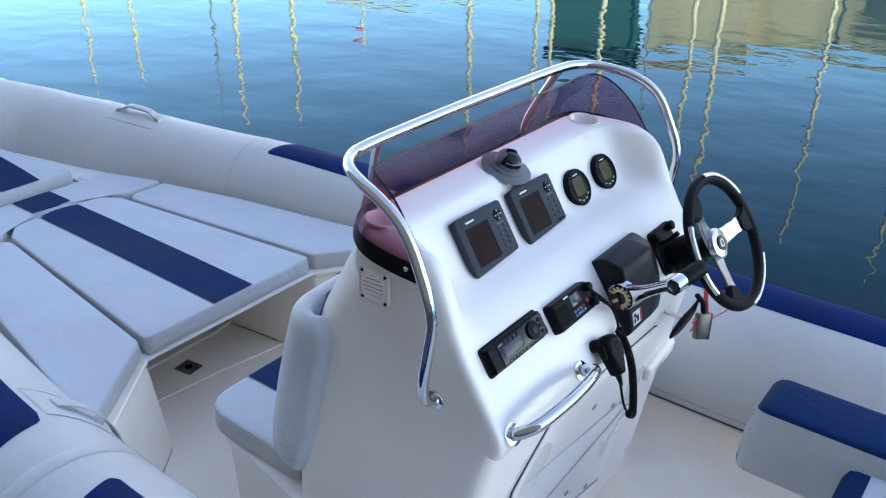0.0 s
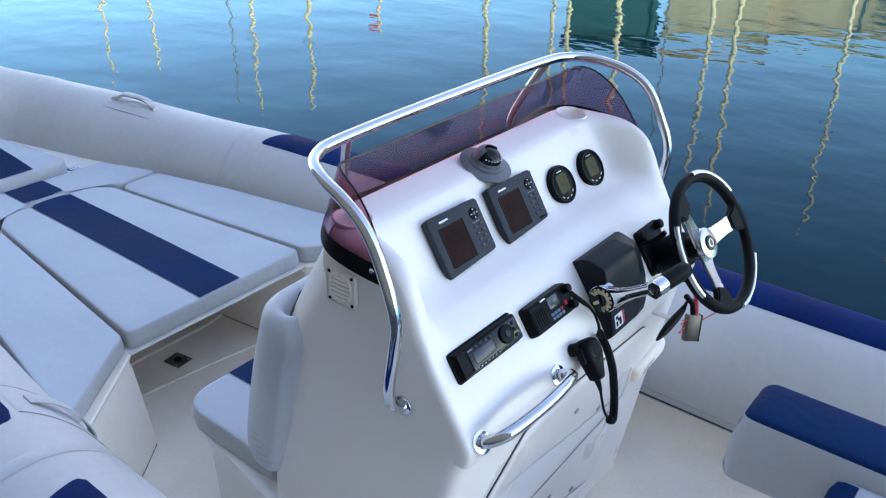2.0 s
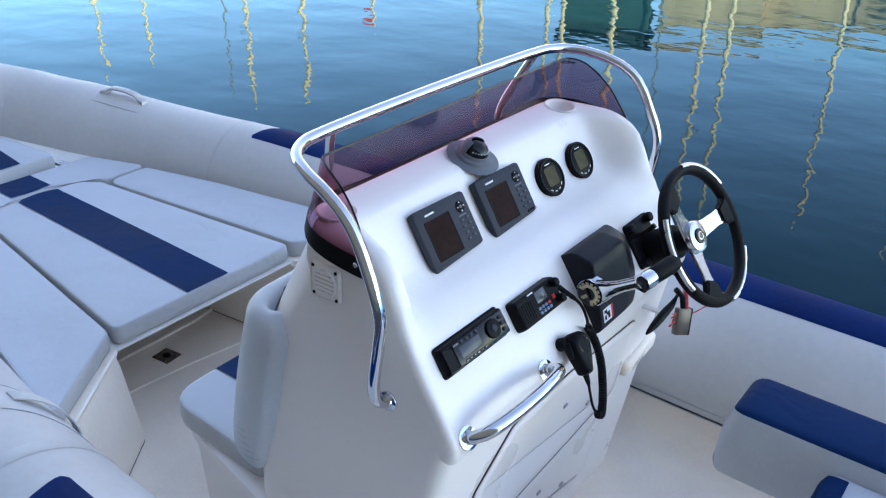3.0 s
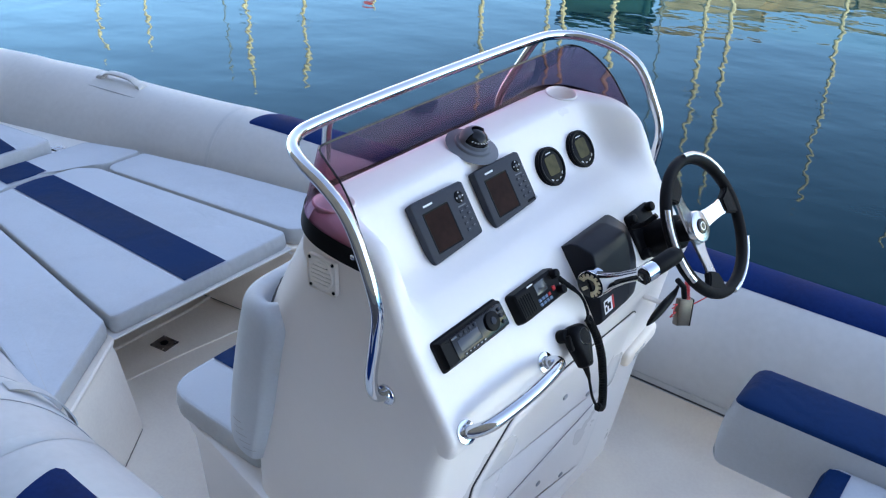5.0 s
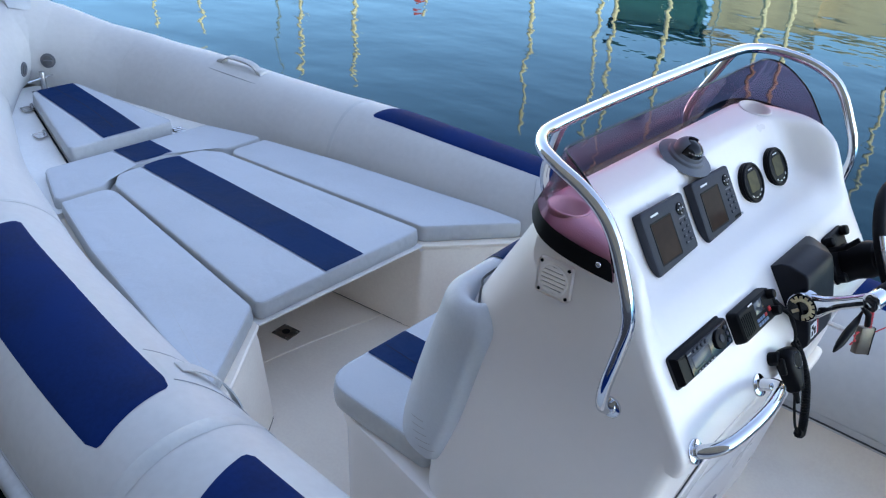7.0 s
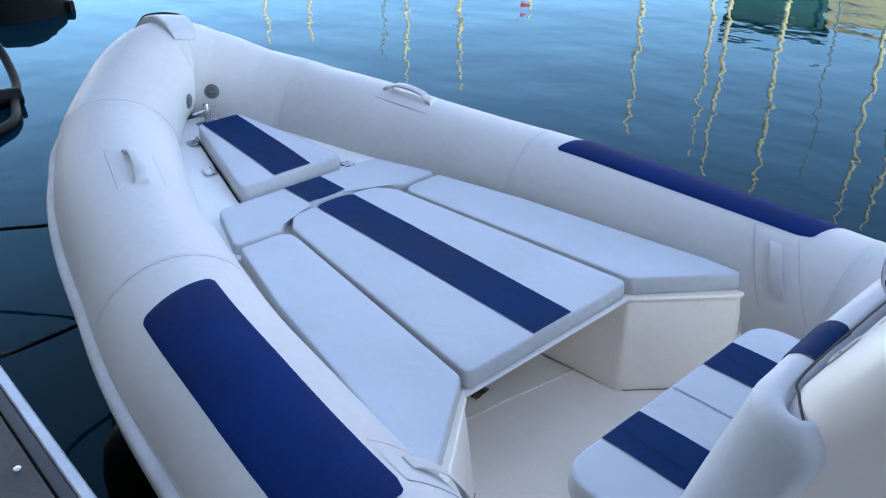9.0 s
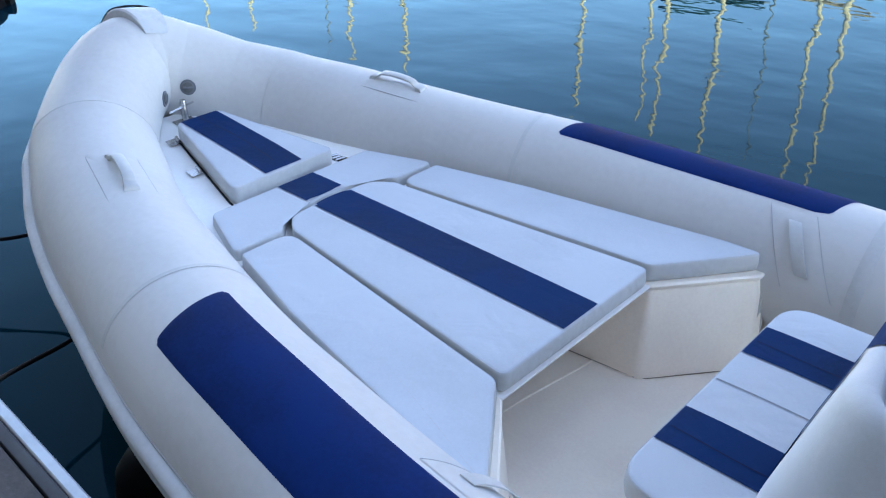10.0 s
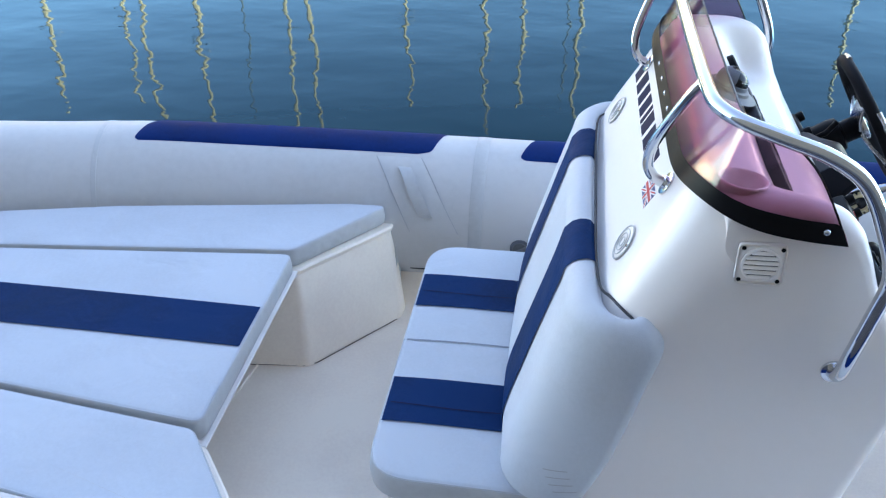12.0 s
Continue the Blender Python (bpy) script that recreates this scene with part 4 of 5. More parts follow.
plotter(-0.216, 0.058, True)
plotter(0.005, 0.057, False)


def gauge(a, b_):
    m = at(PANEL, a, b_, 0.004) @ Matrix.Scale(1.13, 4)
    ob = thing("gauge", "round black marine gauge with a blank olive display", "gauge", "dash gauges", at=m.translation)
    part("case", disc(0.046, 0.017, m, 44, 0.005, 0.0455), BLACK, ob)
    part("bezel", ring(0.041, 0.0042, at(m, 0, 0, 0.0165), 44, 10, 0.9), BLACK, ob)
    part("face", disc(0.037, 0.001, at(m, 0, 0, 0.0168), 40, 0.0004), BLACK, ob)
    o = rounded([Vector((-0.021, -0.020)), Vector((0.021, -0.020)), Vector((0.021, 0.024)), Vector((-0.021, 0.024))], 0.009, 5)
    b = bmesh.new()
    loft(b, [[at(m, 0, 0, 0) @ Vector((p.x, p.y, z)) for p in o] for z in (0.0176, 0.0186)])
    part("display", b, LCD_GREEN, ob, "olive liquid crystal display")
    part("maker_mark", block((0.020, 0.0022, 0.0006), at(m, 0, 0.030, 0.0183), 0), WHITE_MARK, ob)
    for deg in (236, 262, 290, 316):
        part("button", block((0.0075, 0.0026, 0.002), at(m, 0.0335 * math.cos(radians(deg)), 0.0335 * math.sin(radians(deg)), 0.0178, deg + 90), 0.0006, 1), WHITE_MARK, ob)


gauge(0.210, 0.046)
gauge(0.357, 0.046)

# car-style stereo
m = at(DASH, -0.357, 0.155, 0.0)
ob = thing("marine_stereo", "black marine stereo with a grey display and round dial", "stereo", at=m.translation)
o = rounded([Vector((-0.108, -0.034)), Vector((0.108, -0.034)), Vector((0.108, 0.034)), Vector((-0.108, 0.034))], 0.009, 5)
b = bmesh.new()
loft(b, [[m @ Vector((p.x, p.y, z)) for p in inset(o, d)] for z, d in ((0.0, 0.0), (0.006, 0.0), (0.008, 0.004), (0.020, 0.006), (0.024, 0.009))])
part("surround", b, BLACK, ob)
part("faceplate", block((0.170, 0.050, 0.006), at(m, 0.014, 0, 0.024), 0.003, 2), BLACK_GLOSS, ob)
part("display", block((0.068, 0.026, 0.002), at(m, -0.024, -0.001, 0.0265), 0.002, 2), LCD_DARK, ob, "dark blue-grey display")
part("dial", disc(0.021, 0.006, at(m, 0.052, 0.002, 0.026), 32, 0.002), BLACK, ob)
part("dial_centre", disc(0.008, 0.003, at(m, 0.052, 0.002, 0.0315), 20, 0.001), GREY_CASE, ob)
for k in range(6):
    part("button", block((0.010, 0.005, 0.003), at(m, -0.050 + 0.0125 * k, -0.0205, 0.027), 0.001, 1), GREY_CASE, ob)
    part("button_mark", block((0.004, 0.0012, 0.0004), at(m, -0.050 + 0.0125 * k, -0.0205, 0.0288), 0), WHITE_MARK, ob)
for k in range(4):
    part("button", disc(0.0042, 0.003, at(m, -0.044 + 0.016 * k, 0.0185, 0.0265), 14, 0.0008), GREY_CASE, ob)
part("maker_mark", block((0.016, 0.003, 0.0005), at(m, -0.062, 0.0195, 0.0272), 0), GREY_PLASTIC, ob)
for k in range(3):
    part("button", disc(0.0045, 0.003, at(m, 0.084, 0.014 - 0.014 * k, 0.0265), 14, 0.0008), GREY_CASE, ob)

# VHF radio with fist microphone on a coiled cord
m = at(DASH, -0.139, 0.140, 0.0) @ Matrix.Diagonal((0.93, 1.03, 1.0, 1.0))
ob = thing("vhf_radio", "black marine VHF radio with coiled microphone cord", "radio", at=m.translation)
o = rounded([Vector((-0.088, -0.035)), Vector((0.088, -0.035)), Vector((0.088, 0.035)), Vector((-0.088, 0.035))], 0.012, 5)
b = bmesh.new()
loft(b, [[m @ Vector((p.x, p.y, z)) for p in inset(o, d)] for z, d in ((0.0, 0.0), (0.016, 0.001), (0.026, 0.003), (0.030, 0.008))])
part("casing", b, BLACK, ob)
for k in range(6):
    part("speaker_slot", block((0.0045, 0.046 - 0.002 * abs(k - 2), 0.003), at(m, -0.074 + 0.0085 * k, -0.002, 0.030), 0.001, 1), RUBBER, ob)
part("display", block((0.044, 0.027, 0.002), at(m, 0.012, 0.013, 0.0300), 0.002, 2), LCD_GREY, ob, "grey display")
part("maker_mark", block((0.022, 0.003, 0.0005), at(m, -0.022, 0.029, 0.0303), 0), WHITE_MARK, ob)
for row in range(2):
    for col in range(4):
        part("key", block((0.0105, 0.0068, 0.003), at(m, -0.010 + 0.0135 * col, -0.011 - 0.0095 * row, 0.0305), 0.0012, 1), RED if (row == 0 and col == 3) else BLUE_KEY, ob)
part("distress_key", block((0.011, 0.010, 0.004), at(m, 0.052, -0.006, 0.0305), 0.001, 1), RED, ob, "red key")
for y in (0.020, -0.018):
    part("knob", disc(0.0115, 0.018, at(m, 0.070, y, 0.028), 22, 0.003, 0.010), BLACK, ob)
part("cord_socket", bar([at(m, 0.082, 0.004, 0.012) @ Vector((0, 0, 0)), at(m, 0.100, 0.000, 0.020) @ Vector((0, 0, 0))], 0.007, 10), RUBBER, ob)
loop_at = Vector((-0.003, 0.008, 0.903))
cord = spline([at(m, 0.098, 0.000, 0.020).translation, DASH @ Vector((-0.022, 0.085, 0.034)), DASH @ Vector((-0.010, 0.045, 0.026)), loop_at], 10)
part("cord", bar(cord, 0.0036, 8), RUBBER, ob)
part("cord_sleeve", bar(cord[:9], [0.0075, 0.0062, 0.0072, 0.0056, 0.0066, 0.0052, 0.0060, 0.0048, 0.0042], 10), RUBBER, ob)
axis = spline([loop_at, (-0.026, 0.006, 0.868), (-0.050, 0.018, 0.832), (-0.066, 0.030, 0.790), (-0.078, 0.042, 0.745), (-0.084, 0.054, 0.716), (-0.080, 0.066, 0.720)], 60)
coil = []
u = Vector((0, 1, 0))
for i, p in enumerate(axis):
    t = (axis[min(i + 1, len(axis) - 1)] - axis[max(i - 1, 0)]).normalized()
    u = (u - t * u.dot(t)).normalized()
    w = t.cross(u)
    a = i * 0.80
    coil.append(p + (u * math.cos(a) + w * math.sin(a)) * 0.0076)
part("coiled_cord", bar(coil, 0.0033, 6), RUBBER, ob)
part("cord_loop", ring(0.0075, 0.0034, basis(loop_at + Vector((-0.004, 0.004, 0.004)), (0, -1, 0), DASH_UP), 20, 8), RUBBER, ob)
part("cord", bar(spline([(-0.080, 0.066, 0.720), (-0.070, 0.076, 0.748), (-0.058, 0.079, 0.795), (-0.050, 0.079, 0.828)], 8), 0.0032, 8), RUBBER, ob)
mic_m = at(DASH, -0.088, -0.008, 0.0, -13) @ Matrix.Scale(1.02, 4)
mic = thing("radio_microphone", "black fist microphone clipped to the dashboard", "microphone", at=mic_m.translation)
o = rounded([Vector((-0.013, -0.054)), Vector((0.013, -0.054)), Vector((0.033, 0.004)), Vector((0.033, 0.028)), Vector((0.018, 0.044)), Vector((-0.018, 0.044)), Vector((-0.033, 0.028)), Vector((-0.033, 0.004))], [0.010, 0.010, 0.03, 0.02, 0.02, 0.02, 0.02, 0.03], 5)
b = bmesh.new()
loft(b, [[mic_m @ Vector((p.x, p.y, z)) for p in inset(o, d)] for z, d in ((0.010, 0.008), (0.014, 0.002), (0.022, 0.0), (0.032, 0.0), (0.040, 0.003), (0.045, 0.008), (0.047, 0.014))])
part("casing", b, BLACK, mic)
part("grille", ring(0.0175, 0.0022, at(mic_m, 0.001, 0.014, 0.0462), 32, 8), BLACK_GLOSS, mic)
part("grille", disc(0.0165, 0.0022, at(mic_m, 0.001, 0.014, 0.0455), 28, 0.001), RUBBER, mic)
part("talk_key", block((0.009, 0.036, 0.016), at(mic_m, -0.033, 0.008, 0.028), 0.004, 2), RUBBER, mic)
part("clip", disc(0.015, 0.026, at(mic_m, -0.028, 0.026, 0.0), 22, 0.005), BLACK, mic)
part("cord_sleeve", bar([mic_m @ Vector((0.0, y, 0.026)) for y in (-0.046, -0.058, -0.068, -0.078)], [0.0085, 0.0070, 0.0058, 0.0042], 12), RUBBER, mic)

# engine control: side lever on a black binnacle
ob = thing("throttle_control", "black engine control binnacle with a chrome side lever", "throttle", at=DASH @ Vector((0.11, 0.09, 0)))
b = bmesh.new()
rings = []
for y, h, x1 in ((-0.014, 0.010, 0.200), (-0.010, 0.019, 0.212), (0.006, 0.027, 0.232), (0.060, 0.047, 0.262), (0.120, 0.068, 0.268), (0.146, 0.075, 0.262), (0.156, 0.073, 0.258), (0.184, 0.046, 0.246), (0.192, 0.030, 0.242), (0.194, -0.002, 0.240)):
    sec = rounded([Vector((0.026, -0.003)), Vector((x1, -0.003)), Vector((x1 - 0.004, h * 0.45)), Vector((0.026 + (x1 - 0.026) * 0.66, h)), Vector((0.030, h))], [0.001, 0.001, min(0.02, h * 0.3), 0.03, min(0.006, h * 0.3)], 4)
    rings.append([DASH @ Vector((p.x, y, p.y)) for p in sec])
loft(b, rings)
part("binnacle", b, GREY_DARK, ob)
slope = basis(DASH @ Vector((0.059, 0.018, 0.0325)), DASH.to_3x3() @ Vector((1, 0, 0)), DASH.to_3x3() @ Vector((0, 0.054, 0.020)))
part("safety_label", block((0.036, 0.034, 0.0012), slope, 0), WHITE_MARK, ob, "white safety label with a red edge")
part("label_edge", block((0.009, 0.034, 0.0012), at(slope, 0.0225, 0, 0.0), 0), RED, ob, "red edge of the label")
for dx, dy, w_, h_ in ((-0.008, 0.009, 0.012, 0.008), (-0.010, -0.006, 0.008, 0.012), (0.006, -0.003, 0.010, 0.018), (-0.002, 0.002, 0.008, 0.006)):
    part("label_print", block((w_, h_, 0.0016), at(slope, dx, dy, 0.0), 0), BLACK, ob)
piv = DASH @ Vector((0.010, 0.092, 0.052))
side_m = Matrix.Translation(piv) @ Matrix.Rotation(radians(-90), 4, "X")   # z points to port
part("pivot_housing", disc(0.036, 0.026, Matrix.Translation((0, -0.020, 0)) @ side_m, 36, 0.006), STEEL, ob, "chrome pivot cover")
part("pivot_cap", disc(0.0325, 0.004, Matrix.Translation((0, 0.004, 0)) @ side_m, 36, 0.001), BLACK_GLOSS, ob)
gear = bmesh.new()
for k in range(10):
    a = radians(112 + k * 25)
    gear = join(gear, block((0.0075, 0.0070, 0.0012), Matrix.Translation((0, 0.0085, 0)) @ side_m @ Matrix.Translation((0.0255 * math.cos(a), 0.0255 * math.sin(a), 0)) @ Matrix.Rotation(a, 4, "Z"), 0))
arcs = [Matrix.Translation((0, 0.0078, 0)) @ side_m @ Vector((0.0195 * math.cos(radians(108 + k * 10)), 0.0195 * math.sin(radians(108 + k * 10)), 0)) for k in range(24)]
gear = join(gear, bar(arcs, 0.0040, 6))
part("cap_emblem", gear, GOLD_MARK, ob, "pale gold gear emblem")
part("emblem_bar", block((0.017, 0.008, 0.0012), Matrix.Translation((0.011, 0.0088, -0.011)) @ side_m @ Matrix.Rotation(radians(40), 4, "Z"), 0), GOLD_MARK, ob)
lev_end = Vector((-0.128, -0.004, 1.074))
start = piv + Vector((-0.012, -0.006, 0.004))
way = lev_end - start
wu = way.normalized().cross(Vector((0, 1, 0))).normalized()
wt = way.normalized().cross(wu)
b = bmesh.new()
rings = []
for t, half, th in ((0.0, 0.030, 0.009), (0.12, 0.027, 0.011), (0.28, 0.019, 0.011), (0.50, 0.0145, 0.010), (0.75, 0.0140, 0.010), (0.95, 0.0155, 0.011), (1.0, 0.0150, 0.011)):
    rings.append([start + way * t + wu * half * math.copysign(abs(math.cos(a)) ** 0.6, math.cos(a)) + wt * th * math.copysign(abs(math.sin(a)) ** 0.7, math.sin(a)) for a in frange(0, 2 * math.pi, 21)[:-1]])
loft(b, rings)
part("lever", b, STEEL, ob, "polished chrome lever")
low = wu if wu.z < 0 else -wu
port_side = wt if wt.y > 0 else -wt
slot = basis(start + way * 0.60 + low * 0.003 + port_side * 0.0090, way, wu)
part("lever_slot", block((0.070, 0.010, 0.003), slot, 0.0012, 2), BLACK_GLOSS, ob, "black recess in the lever")
hm = Matrix.Translation(lev_end) @ Vector((-0.25, -1.0, 0.16)).to_track_quat("Z", "Y").to_matrix().to_4x4()
part("lever_head", disc(0.0205, 0.034, hm @ Matrix.Translation((0, 0, -0.018)), 28, 0.006), STEEL, ob)
part("trim_switch", block((0.026, 0.032, 0.012), hm @ Matrix.Translation((0.0, -0.004, -0.020)), 0.005, 3), BLACK_GLOSS, ob)
part("switch_mark", block((0.012, 0.003, 0.0008), hm @ Matrix.Translation((0, -0.004, -0.0265)) @ Matrix.Rotation(radians(30), 4, "Z"), 0), WHITE_MARK, ob)
part("grip", bar([hm @ Vector((0, 0, z)) for z in (0.012, 0.016, 0.035, 0.070, 0.088, 0.094)], [0.0175, 0.0195, 0.0200, 0.0205, 0.0185, 0.013], 24), RUBBER, ob, "black rubber grip")
part("maker_mark", block((0.006, 0.026, 0.001), at(DASH, 0.192, 0.110, 0.0545) @ Matrix.Rotation(radians(26), 4, "Y"), 0), BLUE_KEY, ob)

# steering wheel on a tilting helm
hub = Vector((-0.084, -0.382, 1.013))
wm = basis(hub, (0, -1, 0), (0.53, 0, 0.85))
R = 0.173
DISH = 0.020           # the rim stands proud of the hub
wheel = part("steering_wheel", ring(R, 0.0148, at(wm, 0, 0, DISH), 72, 14, 1.0), RUBBER, console, "black and silver three-spoke steering wheel")
SPOKES = (4, 124, 244)
for s in SPOKES:
    arc = [wm @ Vector(((R + 0.0085) * math.cos(radians(s + d)), (R + 0.0085) * math.sin(radians(s + d)), DISH + 0.0095)) for d in frange(24, 84, 20)]
    part("rim_insert", bar(arc, 0.0072, 10), STEEL_DULL, wheel, "silver rim insert")
    a = radians(s)
    d = Vector((math.cos(a), math.sin(a), 0))
    n_ = Vector((-math.sin(a), math.cos(a), 0))
    b = bmesh.new()
    rings = []
    for t, wd, z in ((0.020, 0.030, -0.012), (0.060, 0.022, -0.004), (0.105, 0.019, 0.010), (0.140, 0.024, DISH)):
        rings.append([wm @ (d * t + n_ * sy * wd + Vector((0, 0, z + sz * 0.004))) for sy, sz in ((-1, -1), (1, -1), (1, 1), (-1, 1))])
    loft(b, rings)
    bmesh.ops.bevel(b, geom=b.edges[:], offset=0.002, segments=2, affect="EDGES")
    part("spoke", b, STEEL_DULL, wheel, "silver spoke")
    b = bmesh.new()
    rings = []
    for t, wd, z in ((0.118, 0.020, 0.014), (0.140, 0.030, DISH), (0.158, 0.040, DISH), (0.169, 0.048, DISH)):
        rings.append([wm @ (d * t + n_ * sy * wd + Vector((0, 0, z + sz * 0.010))) for sy, sz in ((-1, -1), (1, -1), (1, 1), (-1, 1))])
    loft(b, rings)
    bmesh.ops.bevel(b, geom=b.edges[:], offset=0.004, segments=2, affect="EDGES")
    part("spoke_end", b, RUBBER, wheel, "black thumb rest")
part("hub_plate", disc(0.042, 0.018, at(wm, 0, 0, -0.010), 40, 0.006), STEEL_DULL, wheel)
part("hub_cap", disc(0.020, 0.006, at(wm, 0, 0, 0.006), 28, 0.002), BLACK_GLOSS, wheel)
part("hub_emblem", ring(0.010, 0.0018, at(wm, 0, 0, 0.0120), 24, 6), STEEL_DULL, wheel)
part("boss", disc(0.030, 0.05, at(wm, 0, 0, -0.058), 28, 0.004), BLACK, wheel)
part("helm_body", bar([wm @ Vector((0, 0, z)) for z in (-0.050, -0.055, -0.075, -0.110, -0.150, -0.170)], [0.036, 0.044, 0.048, 0.046, 0.054, 0.058], 24), BLACK, wheel)
hb = at(DASH, 0.362, 0.098, 0.006)
part("helm_base", block((0.125, 0.125, 0.016), hb, 0.010, 3), BLACK, wheel)
for dx, dy in ((-0.048, 0.048), (0.048, 0.048), (-0.048, -0.048), (0.048, -0.048)):
    part("bolt", disc(0.013, 0.018, at(hb, dx, dy, 0.006), 16, 0.004), BLACK, wheel)
part("tilt_lever", bar([at(hb, -0.058, 0.03, 0.01).translation, at(hb, -0.060, 0.03, 0.05).translation, at(hb, -0.050, 0.04, 0.085).translation], 0.007, 10), BLACK, wheel)

# ignition and kill cord
ks = thing("kill_switch", "black ignition panel with a red coiled kill cord and key float", "kill switch", at=(-0.02, -0.40, 0.80))
b = bmesh.new()
sweep(b, spline([(-0.030, -0.280, 0.744), (-0.030, -0.330, 0.749), (-0.030, -0.381, 0.757), (-0.030, -0.432, 0.765), (-0.031, -0.467, 0.787)], 4), [0.003, 0.006, 0.008, 0.010, 0.011, 0.0115, 0.012, 0.012, 0.012, 0.012, 0.011, 0.010, 0.009, 0.007, 0.005, 0.004, 0.003], 12)
part("switch_body", b, BLACK, ks)
part("bracket", block((0.062, 0.018, 0.008), Matrix.Translation((0.004, -0.385, 0.756)), 0.003, 2), GELCOAT, ks, "white moulded lug")
part("key_shaft", bar([(-0.036, -0.428, 0.815), (-0.050, -0.445, 0.790), (-0.055, -0.450, 0.755)], 0.008, 10), BLACK, ks)
fm = Matrix.Translation((-0.055, -0.458, 0.705)) @ Euler((radians(14), radians(-10), radians(55))).to_matrix().to_4x4()
part("key_float", block((0.046, 0.022, 0.078), fm, 0.004, 2), material("grey_key_float", (0.115, 0.098, 0.085), 0.35, metal=0.5, vary=0.12, scale=20), ks, "grey key float")
part("float_edge", block((0.006, 0.0235, 0.079), fm @ Matrix.Translation((-0.0215, 0, 0)), 0.002, 1), BLACK, ks)
coil = []
for i in range(110):
    t = i / 109
    a = i * 0.95
    c = Vector((-0.048 - 0.012 * t, -0.462 - 0.012 * t, 0.822 - 0.105 * t))
    coil.append(c + Vector((math.cos(a), math.sin(a), 0)) * 0.0062)
part("coiled_cord", bar(coil, 0.0016, 6), RED_CORD, ks, "red coiled kill cord")
part("cord_loop", bar(spline([(-0.060, -0.474, 0.717), (-0.075, -0.505, 0.722), (-0.100, -0.540, 0.745), (-0.098, -0.548, 0.775), (-0.075, -0.53, 0.80)], 8), 0.0017, 6), RED_CORD, ks)
tail = [(-0.040 - 0.004 * math.sin(k * 1.1), -0.428 + 0.011 * math.cos(k * 1.9), 0.742 - 0.0042 * k) for k in range(12)]
part("cord_tail", bar(spline(tail, 5), 0.0017, 6), RED_CORD, ks)

# doors in the lower aft face of the console
AFT = basis((0.0975, 0, 0.39), (0, -1, 0), (0.03 - 0.165, 0, 0.78))
for name, poly in (("upper_door", [Vector((-0.37, -0.02)), Vector((0.36, 0.06)), Vector((0.36, 0.34)), Vector((-0.02, 0.37)), Vector((-0.25, 0.36)), Vector((-0.36, 0.22))]),
                   ("lower_door", [Vector((-0.37, -0.34)), Vector((0.34, -0.30)), Vector((0.35, 0.045)), Vector((-0.37, -0.035))])):
    o = rounded(poly, 0.035, 5)
    b = bmesh.new()
    loft(b, [[AFT @ Vector((p.x, p.y, z)) for p in inset(o, d)] for z, d in ((-0.004, 0.0), (0.004, 0.0), (0.006, 0.003), (0.0065, 0.030), (0.004, 0.040))])
    door = part(name, b, GELCOAT, console, "white hinged locker door")
    edge = dense(o, 0.03)
    part("door_gap", bar([AFT @ Vector((p.x, p.y, 0.0006)) for p in inset(edge, -0.002)], 0.0022, 6, True), SEAM_DARK, door)
    for k in range(2):
        part("catch", block((0.018, 0.012, 0.006), AFT @ Matrix.Translation((0.02 + 0.16 * k, (0.24 if name == "upper_door" else -0.10) - 0.10 * k, 0.006)), 0.003, 2), SEAM_SHADE_GREY, door)
vm = AFT @ Matrix.Translation((0.478, 0.142, 0.002)) @ Matrix.Rotation(radians(13), 4, "Z")
vent = part("side_vent", block((0.175, 0.062, 0.036), vm, 0.017, 5), CREAM, console, "cream vent on the console corner")
for k in range(7):
    part("vent_slot", block((0.0035, 0.030, 0.002), at(vm, -0.046 + 0.009 * k, -0.004, 0.0175, -14), 0.0005, 1), SEAM_SHADE_GREY, vent)

# front of the console: speakers, lettering as plain bars, flag decal
FRONT_UP = Vector((0.445 - 0.588, 0, 1.227 - 0.955)).normalized()


def on_front(y, v):
    """A pose on the console front: y to port, v up the slope."""
    c = Vector((0.588, y, 0.955)) + FRONT_UP * v
    nrm = Vector((FRONT_UP.z, 0, -FRONT_UP.x))
    hit, hn = on_console(c + nrm * 0.5, -nrm)
    return basis(hit, Vector((0, 1, 0)) - hn * hn.y, FRONT_UP)


for s in (1, -1):
    m = on_front(s * 0.325, 0.090)
    sp = thing("speaker", "white round speaker grille on the console front", "speaker", "console speakers", at=m.translation)
    part("grille", disc(0.039, 0.005, m, 40, 0.004, 0.035), GELCOAT, sp)
    part("rim", ring(0.037, 0.002, at(m, 0, 0, 0.003), 40, 8), VINYL_SIDE, sp)
    for k in range(3):
        part("slot", ring(0.010 + 0.009 * k, 0.0010, at(m, 0, 0, 0.0062), 32, 6), VINYL_SIDE, sp)
    part("screw", disc(0.0035, 0.002, at(m, 0.031, 0.012, 0.0045), 10, 0.0005), STEEL_DULL, sp)
lettering = thing("name_decal", "navy lettering decal shown as plain bars on the console front", "decal", at=(0.52, -0.1, 1.12))
x = -0.400
for w_ in (0.046, 0.048, 0.040, 0.040, 0.017, 0.045, 0.043, 0.017, 0.044):
    m = on_front(x + w_ * 0.7, 0.198)
    b = block((w_ * 1.25, 0.050, 0.0012), m @ Matrix.Shear("XZ", 4, (0.0, 0.0)), 0.0004, 1)
    part("bar", b, NAVY_DECAL_CREASE, lettering)
    x += w_ * 1.70
m = on_front(0.245, 0.176)
flag = thing("flag_decal", "small union flag decal on the console front", "decal", at=m.translation)
